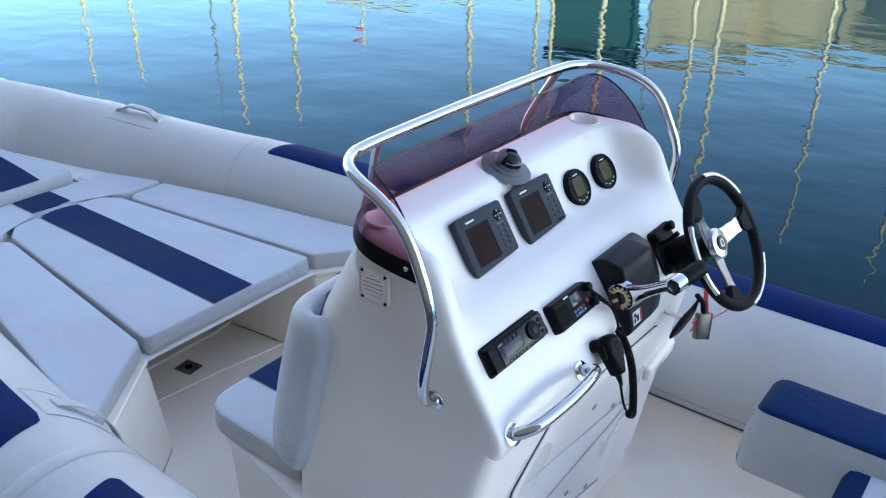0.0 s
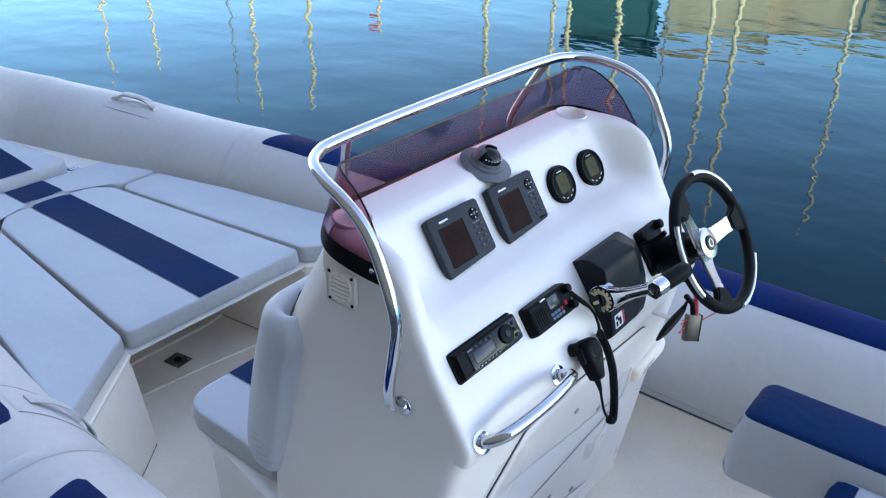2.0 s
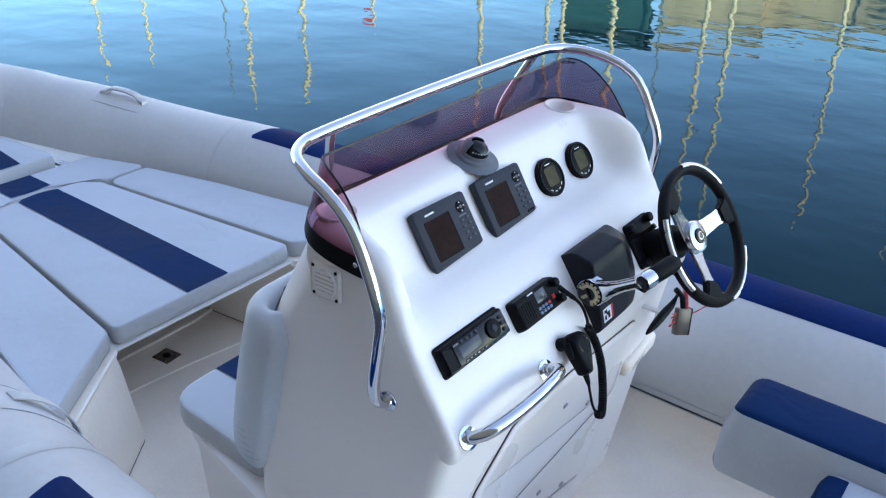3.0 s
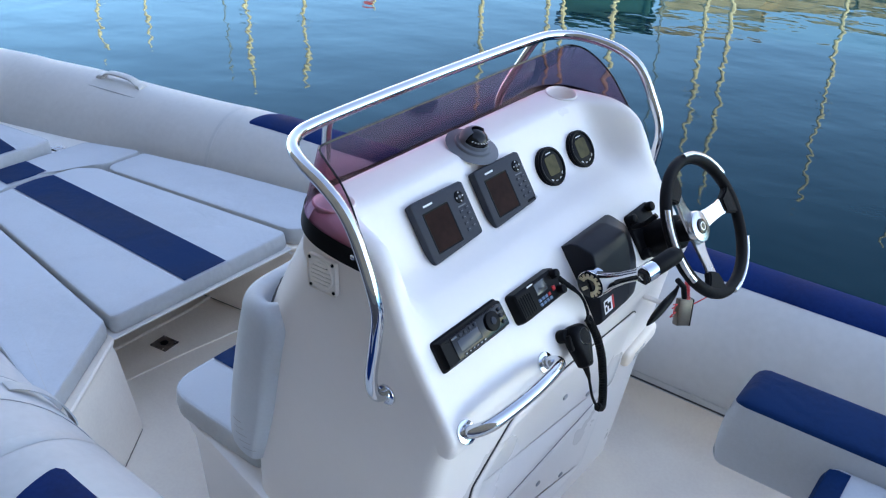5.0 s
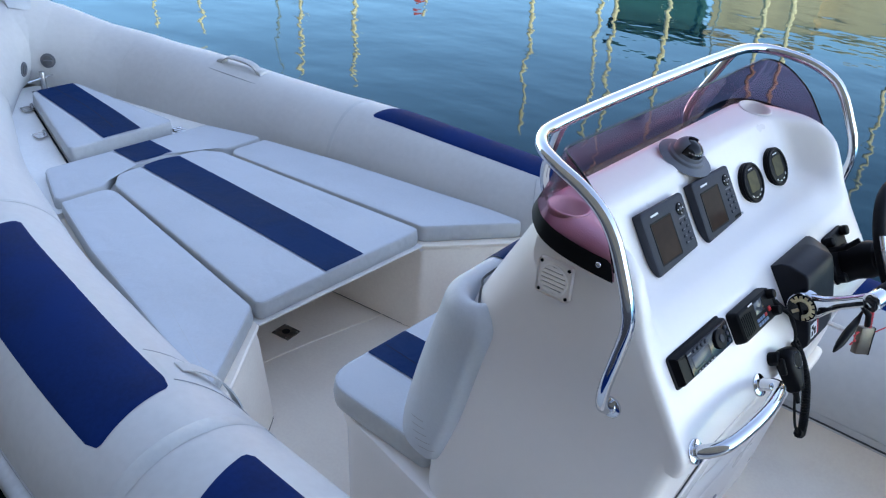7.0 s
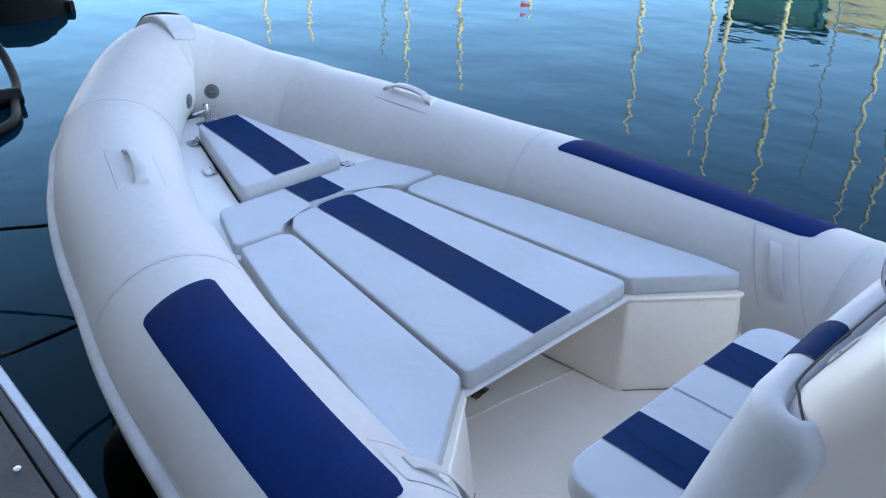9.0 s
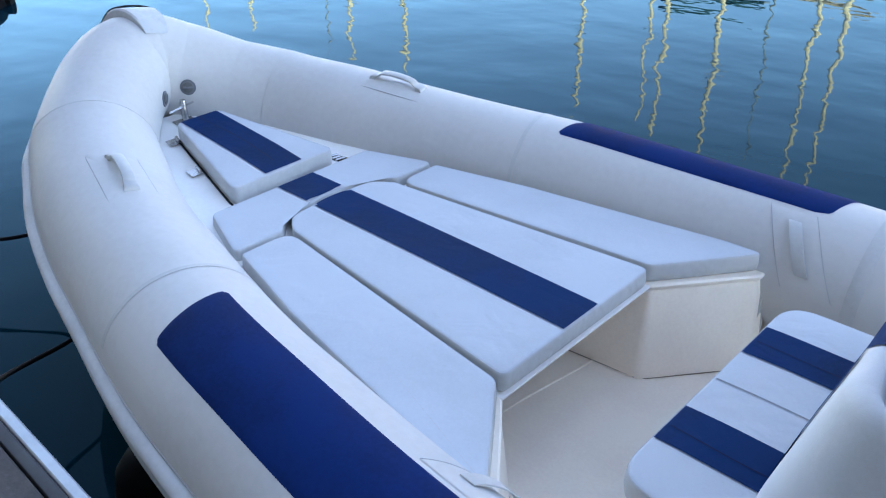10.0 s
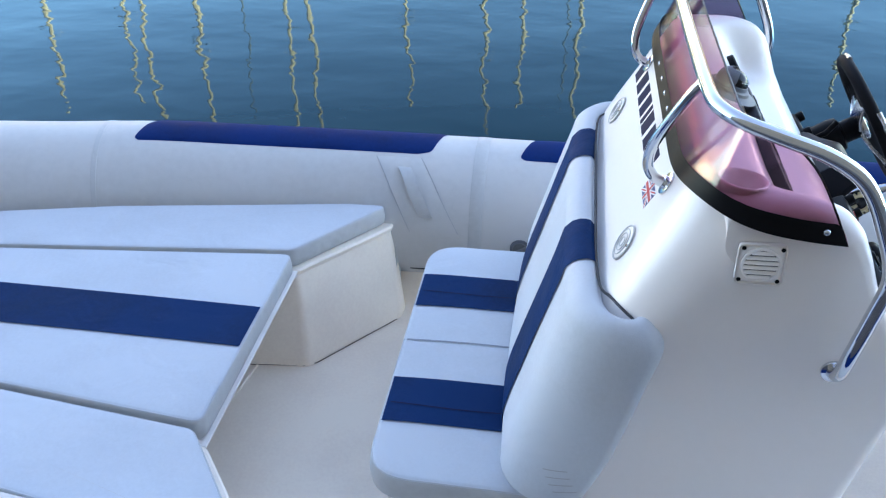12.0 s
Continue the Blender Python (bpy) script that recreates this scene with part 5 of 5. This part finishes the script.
part("field", block((0.080, 0.040, 0.0012), m, 0), FLAG_BLUE, flag)
for a in (27, -27):
    part("saltire", block((0.088, 0.008, 0.0016), m @ Matrix.Rotation(radians(a), 4, "Z"), 0), WHITE_MARK, flag)
    part("saltire_red", block((0.086, 0.003, 0.0020), m @ Matrix.Rotation(radians(a), 4, "Z"), 0), RED, flag)
part("cross", block((0.080, 0.013, 0.0022), m, 0), WHITE_MARK, flag)
part("cross", block((0.014, 0.040, 0.0024), m, 0), WHITE_MARK, flag)
part("cross_red", block((0.080, 0.0075, 0.0028), m, 0), RED, flag)
part("cross_red", block((0.008, 0.040, 0.0030), m, 0), RED, flag)

# helm seat aft of the wheel: bolster and squab
helm = thing("helm_bench", "white vinyl helm seat bolster with a blue top", "seat", at=(-0.7, -0.25, 0))
BOLSTER = [Vector((-0.378, 0.470)), Vector((-0.205, 0.470)), Vector((-0.200, 0.69)), Vector((-0.378, 0.69))]
b = bmesh.new()
rings = []
for x, d, swell in ((-0.300, 0.034, 0.0), (-0.3015, 0.024, 0.0), (-0.306, 0.013, 0.001), (-0.314, 0.005, 0.003), (-0.328, 0.0, 0.005), (-0.360, 0.0, 0.007), (-0.60, 0.0, 0.007), (-0.95, 0.0, 0.007), (-1.22, 0.0, 0.005), (-1.25, 0.012, 0.0)):
    sec = inset(dense(rounded(BOLSTER, 0.016, 4), 0.012), d)
    row = []
    for p in sec:
        k = (p.y - 0.47) / 0.22
        bulge = math.sin(math.pi * min(1, max(0, k)))
        row.append(Vector((x + 0.030 * (0.7 - k) * (1.0 if x > -0.35 else 0.0) + 0.012 * bulge * (x > -0.35), p.x + (swell if p.x > -0.29 else -swell) * bulge * 2.2, p.y + 0.004 * math.sin(math.pi * min(1, max(0, (p.x + 0.378) / 0.178))) * (p.y > 0.6))))
    rings.append(row)
loft(b, rings)
bmesh.ops.recalc_face_normals(b, faces=b.faces)
lower = border_of(b, 0.45)
bol = part("bolster", lower, VINYL, helm)
part("top_panel", b, BLUE_VINYL, bol, "blue vinyl top")
part("pedestal", block((0.50, 0.13, 0.485), Matrix.Translation((-0.90, -0.29, 0.243)), 0.03, 3), GELCOAT, helm, "white moulded pedestal")
squab = rounded([Vector((-1.2, -0.195)), Vector((-0.545, -0.195)), Vector((-0.545, 0.30)), Vector((-1.2, 0.30))], [0.02, 0.04, 0.04, 0.02])
b = pad(squab, 0.52, 0.64, 0.025, 0.004)
src = b.copy()
sq = part("squab", b, VINYL, helm)
rows = [[((x0, y, z0), d_) for x0, z0, d_ in ([(-0.2, z, (-1, 0, 0)) for z in frange(0.54, 0.615, 5)] + [(-0.35, 0.84, (-1, 0, -1))] + [(x_, 1.0, (0, 0, -1)) for x_ in frange(-0.572, -0.60, 3)])] for y in frange(-0.17, 0.28, 30)]
part("edge_panel", drape(src, rows, 0.003), BLUE_VINYL, sq, "blue vinyl edge")
part("squab_base", block((0.55, 0.44, 0.52), Matrix.Translation((-0.92, 0.05, 0.26)), 0.03, 3), GELCOAT, helm, "white moulded seat base")


# ---- tube fittings ----
def tube_pose(x, port, deg):
    """A pose on the tube skin: x along the tube to the bow, z outwards."""
    i = index_at(x, port)
    p, q, r = tube_point(i, deg), tube_point(i + (0.3 if port else -0.3), deg), tube_point(i, deg + 3)
    c = LINE[int(i)].lerp(LINE[min(int(i) + 1, len(LINE) - 1)], i - int(i))
    f = (q - p).normalized()
    w = (p - c)
    w = (w - f * w.dot(f)).normalized()
    y = w.cross(f)
    m = Matrix((f, y, w)).transposed().to_4x4()
    m.translation = p
    return m


def grab_handle(m, name, label, length=0.30):
    """A flat moulded strap handle, stepped at both ends, on a glued base pad."""
    ob = thing(name, label, "handle", "tube handles", at=m.translation)
    o = rounded([Vector((-length * 0.80, -0.085)), Vector((length * 0.74, -0.085)), Vector((length * 0.74, 0.085)), Vector((-length * 0.80, 0.085))], 0.035, 5)
    o = dense(o, 0.03)
    bend = lambda p: -(p.y ** 2) / (2 * TUBE_R)
    b = bmesh.new()
    rings = []
    for k, z in ((1.0, 0.0006), (0.985, 0.0022), (0.6, 0.0022), (0.2, 0.0022)):
        rings.append([m @ Vector((p.x * k, p.y * k, bend(p * k) + z)) for p in o])
    loft(b, rings, cap=False)
    part("base_pad", b, HYPALON, ob)
    part("pad_edge", bar([m @ Vector((p.x, p.y, bend(p) + 0.001)) for p in o], 0.0015, 5, True), SEAM_SHADE_GREY, ob)
    h = length / 2
    prof = [(-h, -0.004, 0.028), (-h + 0.002, 0.012, 0.027), (-h + 0.012, 0.020, 0.024), (-h + 0.035, 0.024, 0.022), (-h + 0.065, 0.042, 0.020), (0, 0.048, 0.020),
            (h - 0.065, 0.042, 0.020), (h - 0.035, 0.024, 0.022), (h - 0.012, 0.020, 0.024), (h - 0.002, 0.012, 0.027), (h, -0.004, 0.028)]
    top = spline([Vector(p) for p in prof], 4)
    rings = []
    for x, z, w in top:
        t = 0.011 if abs(x) < h - 0.030 else max(0.006, z + 0.004)
        rings.append([m @ Vector((x, y, zz)) for y, zz in ((-w, z - t), (w, z - t), (w, z - 0.003), (w - 0.004, z), (-w + 0.004, z), (-w, z - 0.003))])
    b = bmesh.new()
    loft(b, rings)
    part("loop", b, HYPALON_SEAM, ob, "pale grey moulded strap")
    return ob


grab_handle(tube_pose(3.06, False, -3), "tube_handle", "pale grey moulded handle on the starboard tube top", 0.27)
grab_handle(tube_pose(3.06, True, -10), "tube_handle", "pale grey moulded handle on the port tube top", 0.27)


def web_handle(port):
    """A webbing strap standing across the tube's inner side on a glued patch."""
    m0 = tube_pose(1.24, port, -45)
    ob = thing("webbing_handle", "white webbing lifting strap glued to the tube's inner side", "handle", "webbing handles", at=m0.translation)
    i0, i1 = index_at(1.18, port), index_at(1.345, port)
    slant = (index_at(1.19, port) - index_at(1.03, port)) / 62.0      # the strap leans aft as it goes down
    b = bmesh.new()
    rows = []
    for a in range(17):
        deg = -22 - 62 * a / 16
        lo, hi = i0 + slant * (deg + 22), i1 + slant * (deg + 22)
        rows.append([tube_point(lo + (hi - lo) * k / 10, deg, 0.0008 if k in (0, 10) or a in (0, 16) else 0.0024) for k in range(11)])
    loft(b, rows, closed_ring=False, cap=False)
    part("base_patch", b, HYPALON, ob)
    for i in (i0, i1):
        part("patch_edge", bar([tube_point(i - slant * 60 * k / 12, -22 - 60 * k / 12, 0.001) for k in range(13)], 0.0013, 5), SEAM_SHADE_GREY, ob)
    ic = index_at(1.262, port)
    b = bmesh.new()
    rings = []
    w_ = abs(i1 - i0) * 0.14
    for k in range(21):
        t = k / 20
        deg = -32 - 38 * t
        lift = 0.003 + 0.016 * math.sin(math.pi * t) ** 0.7
        rings.append([tube_point(ic + slant * (deg + 22) + sx * w_, deg, lift + sz) for sx, sz in ((-1, 0.0), (1, 0.0), (1, 0.004), (-1, 0.004))])
    loft(b, rings)
    part("strap", b, HYPALON_SEAM, ob, "white webbing strap")
    return ob


web_handle(True)
web_handle(False)

# inflation valves
for x, port, deg in ((3.96, False, -82), (3.935, True, -94), (0.80, False, -90)):
    m = tube_pose(x, port, deg)
    v = thing("inflation_valve", "grey round inflation valve on the tube's inner side", "valve", "inflation valves", at=m.translation)
    part("flange", disc(0.036, 0.005, m, 32, 0.002), GREY_PLASTIC, v)
    part("cap", disc(0.026, 0.010, m, 28, 0.003), material("dark_grey_valve_cap", (0.10, 0.105, 0.11), 0.5, vary=0.08), v)
    part("cap_bar", block((0.044, 0.008, 0.006), at(m, 0, 0, 0.011, 30), 0.002, 1), GREY_PLASTIC, v)

# bow nose grip
nose = thing("bow_grip", "grey rubber towing grip across the bow tube", "bow grip", at=tube_point(len(PORT_LINE) - 1, 10))
ic = len(PORT_LINE) - 1
b = bmesh.new()
rings = []
for k in range(31):
    t = -1 + 2 * k / 30
    deg = 14 + 52 * t
    lift = 0.006 + 0.030 * (1 - t * t) ** 0.6
    wide = 2.9 + 1.0 * t * t
    rings.append([tube_point(ic - 1.6 + e * wide, deg, l) for e, l in ((-1.0, 0.0), (-0.92, lift * 0.8), (-0.6, lift), (0.6, lift), (0.92, lift * 0.8), (1.0, 0.0))])
loft(b, rings, closed_ring=False, cap=False)
part("grip", b, STRAKE, nose)
part("grip_edge", bar([tube_point(ic - 1.6 + 3.2 * t, 26 - 26 * t, 0.008 + 0.031 * (1 - 0.55 * t * t)) for t in frange(-0.98, 0.98, 30)], 0.005, 8), RUBBER, nose, "black rubber edge")

# mooring post, hinges and catch on the bow deck
PX, PY = 3.752, -0.010
PZ = deck_z(PX)
DECK_TILT = Matrix.Rotation(-math.atan(0.085), 4, "Y")
post = thing("mooring_post", "stainless steel bow post with a cross pin", "mooring post", at=(PX, PY, PZ))
part("base_plate", block((0.08, 0.10, 0.006), Matrix.Translation((PX, PY, PZ + 0.003)) @ DECK_TILT, 0.003, 2), STEEL_DULL, post)
part("post", bar([(PX, PY, PZ - 0.003), (PX, PY, PZ + 0.105), (PX, PY, PZ + 0.111)], [0.0155, 0.0155, 0.013], 24), STEEL_DULL, post)
part("pin", bar([(PX - 0.026, PY + 0.085, PZ + 0.080), (PX + 0.022, PY - 0.085, PZ + 0.080)], 0.0050, 10), STEEL, post)
for x, y in ((3.60, 0.137), (3.31, 0.220)):
    z = deck_z(x)
    hg = thing("hinge", "small stainless steel hinge on the bow deck", "hinge", "locker hinges", at=(x, y, z))
    part("leaf", block((0.055, 0.050, 0.005), Matrix.Translation((x, y + 0.012, z + 0.010)) @ DECK_TILT, 0.001, 1), STEEL_DULL, hg)
    part("knuckle", bar([(x - 0.024, y - 0.004, z + 0.014), (x + 0.024, y - 0.016, z + 0.018)], 0.0075, 10), STEEL_DULL, hg)
part("lid_seal", bar([(3.62, 0.118, deck_z(3.62) + 0.004), (3.02, 0.258, deck_z(3.02) + 0.004), (2.982, 0.262, deck_z(2.985) + 0.004)], 0.005, 8), RUBBER, boat, "black seal along the lid")
cl = thing("locker_catch", "small chrome catch beside the bow cushion", "catch", at=(3.02, -0.300, DECK_Z))
part("plate", block((0.085, 0.05, 0.010), Matrix.Translation((3.02, -0.300, DECK_Z + 0.006)) @ Matrix.Rotation(radians(15), 4, "Z"), 0.002, 1), BLACK, cl)
for k in range(3):
    part("knuckle", bar([(2.995 + 0.024 * k, -0.322, DECK_Z + 0.014), (3.003 + 0.024 * k, -0.276, DECK_Z + 0.014)], 0.006, 10), STEEL_DULL, cl)


# ---- pontoon beside the boat ----
EDGE_Y, EDGE_Z = 1.362, 0.40
dock = thing("pontoon", "weathered plank pontoon with a pale metal edge beside the boat", "pontoon", kind="structure", at=(0, 2.5, 0))
b = bmesh.new()
sec = [Vector((EDGE_Y, EDGE_Z - 0.12)), Vector((EDGE_Y, EDGE_Z - 0.008)), Vector((EDGE_Y + 0.006, EDGE_Z)), Vector((EDGE_Y + 0.030, EDGE_Z)), Vector((EDGE_Y + 0.034, EDGE_Z - 0.006)), Vector((EDGE_Y + 0.034, EDGE_Z - 0.12))]
loft(b, [[Vector((x, p.x, p.y)) for p in sec] for x in (-6.0, 9.0)])
part("edge_rail", b, ALU, dock, "pale metal edge rail", smooth=False)
part("rubber_strip", block((15.0, 0.036, 0.05), Matrix.Translation((1.5, EDGE_Y + 0.054, EDGE_Z - 0.030)), 0.006, 2), GREY_STRIP, dock, "dark grey rubber strip")
for k in range(9):
    y = EDGE_Y + 0.150 + 0.152 * k
    part("plank", block((15.0, 0.144, 0.03), Matrix.Translation((1.5, y, EDGE_Z - 0.022)), 0.004, 1), PLANK, dock)
for k in range(12):
    x = -3.4 + 0.78 * k
    part("bolt_head", disc(0.011, 0.005, Matrix.Translation((x, EDGE_Y + 0.115, EDGE_Z - 0.008)), 16, 0.002), STEEL_DULL, dock)
part("float", block((15.0, 1.3, 0.5), Matrix.Translation((1.5, EDGE_Y + 0.72, 0.02)), 0.02, 1), GREY_STRIP, dock)

# mooring lines and fenders between boat and pontoon
for pts in ([(3.96, 0.66, 0.10), (4.12, 0.82, 0.06), (4.45, 1.15, 0.05), (4.9, 1.40, 0.26)], [(3.20, 0.84, 0.08), (3.16, 0.93, 0.05), (3.06, 1.19, 0.10), (2.66, 1.372, 0.36)]):
    ln = thing("mooring_line", "thin black mooring line from the boat to the pontoon", "rope", "mooring lines", at=pts[0])
    part("rope", bar(spline(pts, 10), 0.009, 8), ROPE_BLACK, ln)
fd = thing("fender", "black rubber fender hanging under the tube beside the pontoon", "fender", at=(2.2, 1.2, -0.05))
part("body", bar([(2.27, 1.085, z) for z in (0.19, 0.17, 0.11, 0.01, -0.16, -0.30, -0.36)], [0.03, 0.08, 0.12, 0.14, 0.14, 0.12, 0.03], 28), FENDER, fd)
part("line", bar([(2.27, 1.085, 0.18), (2.27, 1.06, 0.26)], 0.008, 8), ROPE_BLACK, fd)

# dark float with a hose loop further along the pontoon
fl = thing("mooring_float", "large black rubber mooring float with an end boss", "float", at=(9.0, -0.6, -0.2))
b = dome(0.52, 0.36, Matrix.Translation((9.62, -0.90, -0.22)), 36, 12)
part("body", b, FENDER, fl)
part("boss", bar([(9.40, -1.24, -0.17), (9.30, -1.36, -0.17)], 0.07, 14), FENDER, fl)
hs = thing("water_hose", "dark hose looping down to the water", "hose", at=(7.0, 0.1, -0.1))
part("hose", bar(spline([(8.3, 0.05, 0.35), (7.7, -0.12, 0.05), (7.1, -0.06, -0.12), (6.7, 0.08, -0.16), (6.3, 0.22, -0.17), (6.1, 0.45, -0.16)], 10), 0.035, 10), RUBBER, hs)
part("collar", bar([(6.75, 0.02, -0.15), (6.75, 0.45, -0.12)], 0.07, 12), RUBBER, hs)

# ---- unseen quay behind the camera, with a wall added for shade ----
# out of view; keeps the sun and port-side sky off the boat
b = block((110.0, 1.0, 24.0), Matrix.Translation((0, 8.0, 11.0)), 0)
tagged(part("sun_block_wall", b, WARM_RENDER, smooth=False), "unseen brown rendered wall added behind the camera to shade the boat", "wall", kind="structure")
b = block((110.0, 9.8, 1.2), Matrix.Translation((0, 7.9, -0.2)), 0.02, 1)
tagged(part("pavement", b, CONCRETE, smooth=False), "weathered grey concrete quay behind the pontoon", "quay", kind="structure")


# ---- yachts across the basin, seen in the water ----
def yacht(az, dep, dist, width=0.11, mat=MAST, spread=True, flag_at=None):
    """A moored yacht whose mast top is mirrored dep degrees below the horizon."""
    c = Vector((0.0, 1.65, 0)) + Vector((math.cos(radians(az)), math.sin(radians(az)), 0)) * dist
    top = math.tan(radians(dep)) * dist - 2.2 + WATER_Z
    face = radians(az) + math.pi / 2 + 0.5
    m = Matrix.Translation((c.x, c.y, WATER_Z)) @ Matrix.Rotation(face, 4, "Z")
    ob = thing("sailing_yacht", "white moored sailing yacht with a tall pale mast", "yacht", "moored yachts", at=(c.x, c.y, WATER_Z))
    L, W = 7.5, 1.2
    b = bmesh.new()
    rings = []
    for t in frange(-1, 1, 11):
        w = W * (1 - max(0, t) ** 2.2) * (1 - 0.25 * max(0, -t) ** 2) + 0.02
        rings.append([m @ Vector((t * L / 2, sy * w * k, z)) for sy, k, z in ((-1, 1, 0.95), (-1, 0.9, 0.3), (-1, 0.4, -0.25), (1, 0.4, -0.25), (1, 0.9, 0.3), (1, 1, 0.95))])
    loft(b, rings)
    part("hull", b, HULL_WHITE, ob)
    part("cabin", block((2.8, 1.4, 0.5), m @ Matrix.Translation((0.2, 0, 1.15)), 0.1, 2), HULL_WHITE, ob)
    h = top - WATER_Z
    part("mast", bar([m @ Vector((0.5, 0, z)) for z in (0.9, h * 0.5, h)], [width, width * 0.9, width * 0.6], 8), mat, ob)
    if spread:
        for k in (0.45, 0.72):
            part("spreader", bar([m @ Vector((0.5, -0.75, h * k - 0.05)), m @ Vector((0.5, 0, h * k)), m @ Vector((0.5, 0.75, h * k - 0.05))], 0.03, 6), mat, ob)
    part("boom", bar([m @ Vector((0.4, 0, 1.9)), m @ Vector((-2.6, 0, 1.9))], 0.08, 8), mat, ob)
    if flag_at:
        part("flag", block((0.5, 0.03, 0.6), m @ Matrix.Translation((0.8, 0, h * flag_at)), 0), RED, ob)


MASTS = ((-30.2, 15.5, 41, 0.09), (-33.1, 15.6, 40, 0.10), (-39.5, 18.2, 40, 0.11), (-43.2, 18.4, 39, 0.12), (-47.8, 14.0, 42, 0.09), (-55.1, 21.0, 40, 0.12), (-59.6, 21.4, 40, 0.10), (-60.6, 23.3, 41, 0.12),
         (-64.0, 24.0, 39, 0.13), (-69.8, 24.6, 40, 0.12), (-71.4, 24.8, 41, 0.13), (-77.9, 23.5, 40, 0.11), (-83.4, 25.6, 40, 0.11), (-85.9, 23.6, 41, 0.12), (-89.8, 24.0, 39, 0.12), (-106.6, 21.0, 40, 0.12))
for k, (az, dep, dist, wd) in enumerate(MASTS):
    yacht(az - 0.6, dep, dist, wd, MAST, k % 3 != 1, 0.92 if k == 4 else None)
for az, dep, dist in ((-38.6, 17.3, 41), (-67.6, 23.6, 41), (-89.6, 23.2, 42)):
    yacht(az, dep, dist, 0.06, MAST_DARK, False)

# sunlit harbour buildings and a teal boat shed on the far side
random.seed(7)


def far_block(az0, az1, dist, h, mat, name, label, cat, windows=True, group=""):
    a, b_ = (Vector((math.cos(radians(z)), math.sin(radians(z)), 0)) * dist for z in (az0, az1))
    mid = (a + b_) / 2
    w = (a - b_).length
    rot = Matrix.Rotation(math.atan2((b_ - a).y, (b_ - a).x), 4, "Z")
    m = Matrix.Translation((mid.x, mid.y + 1.65, WATER_Z)) @ rot
    ob = thing(name, label, cat, group, at=m.translation)
    wall = part("wall", block((w, 9.0, h), m @ Matrix.Translation((0, 0, h / 2)), 0.05, 1), mat, ob, smooth=False)
    part("roof", block((w + 0.6, 9.6, 0.4), m @ Matrix.Translation((0, 0, h + 0.2)), 0.05, 1), mat, ob, smooth=False)
    if windows:
        n = max(2, int(w / 3.2))
        for r in range(max(1, int(h / 3.4))):
            for c in range(n):
                part("window", block((1.1, 0.3, 1.5), m @ Matrix.Translation((-w / 2 + (c + 0.5) * w / n, 4.42, 2.0 + 3.4 * r)), 0.02, 1), SEAM_DARK, wall)


az = -66.5
while az > -112:
    step = random.uniform(5.0, 9.0)
    far_block(az, az - step + 0.3, 82 + random.uniform(-3, 3), 82 * math.tan(radians(random.uniform(11.8, 12.7))) - 2.4, STONE, "harbour_building", "sunlit sandstone harbour building across the water", "building", True, "harbour buildings")
    az -= step
az = -40.0
while az > -58:
    step = random.uniform(5.0, 8.0)
    far_block(az, az - step + 0.5, 86, 86 * math.tan(radians(random.uniform(8.6, 10.2))) - 2.4, STONE, "harbour_building", "sunlit sandstone harbour building across the water", "building", True, "harbour buildings")
    az -= step
far_block(-60.8, -65.9, 46, 46 * math.tan(radians(12.8)) - 2.4, TEAL, "boat_shed", "teal painted steel boat shed on the far quay", "shed", False)
b = bmesh.new()
pts = [Vector((math.cos(radians(a)) * r, math.sin(radians(a)) * r, z)) for r, z in ((92, WATER_Z + 0.6), (76, WATER_Z + 0.6), (76, WATER_Z - 0.5)) for a in range(-118, -22, 4)]
n = len(range(-118, -22, 4))
loft(b, [pts[:n], pts[n:2 * n], pts[2 * n:]], closed_ring=False, cap=False)
tagged(part("far_quay", b, STONE, smooth=False), "low stone quay on the far side of the basin", "quay", kind="structure")
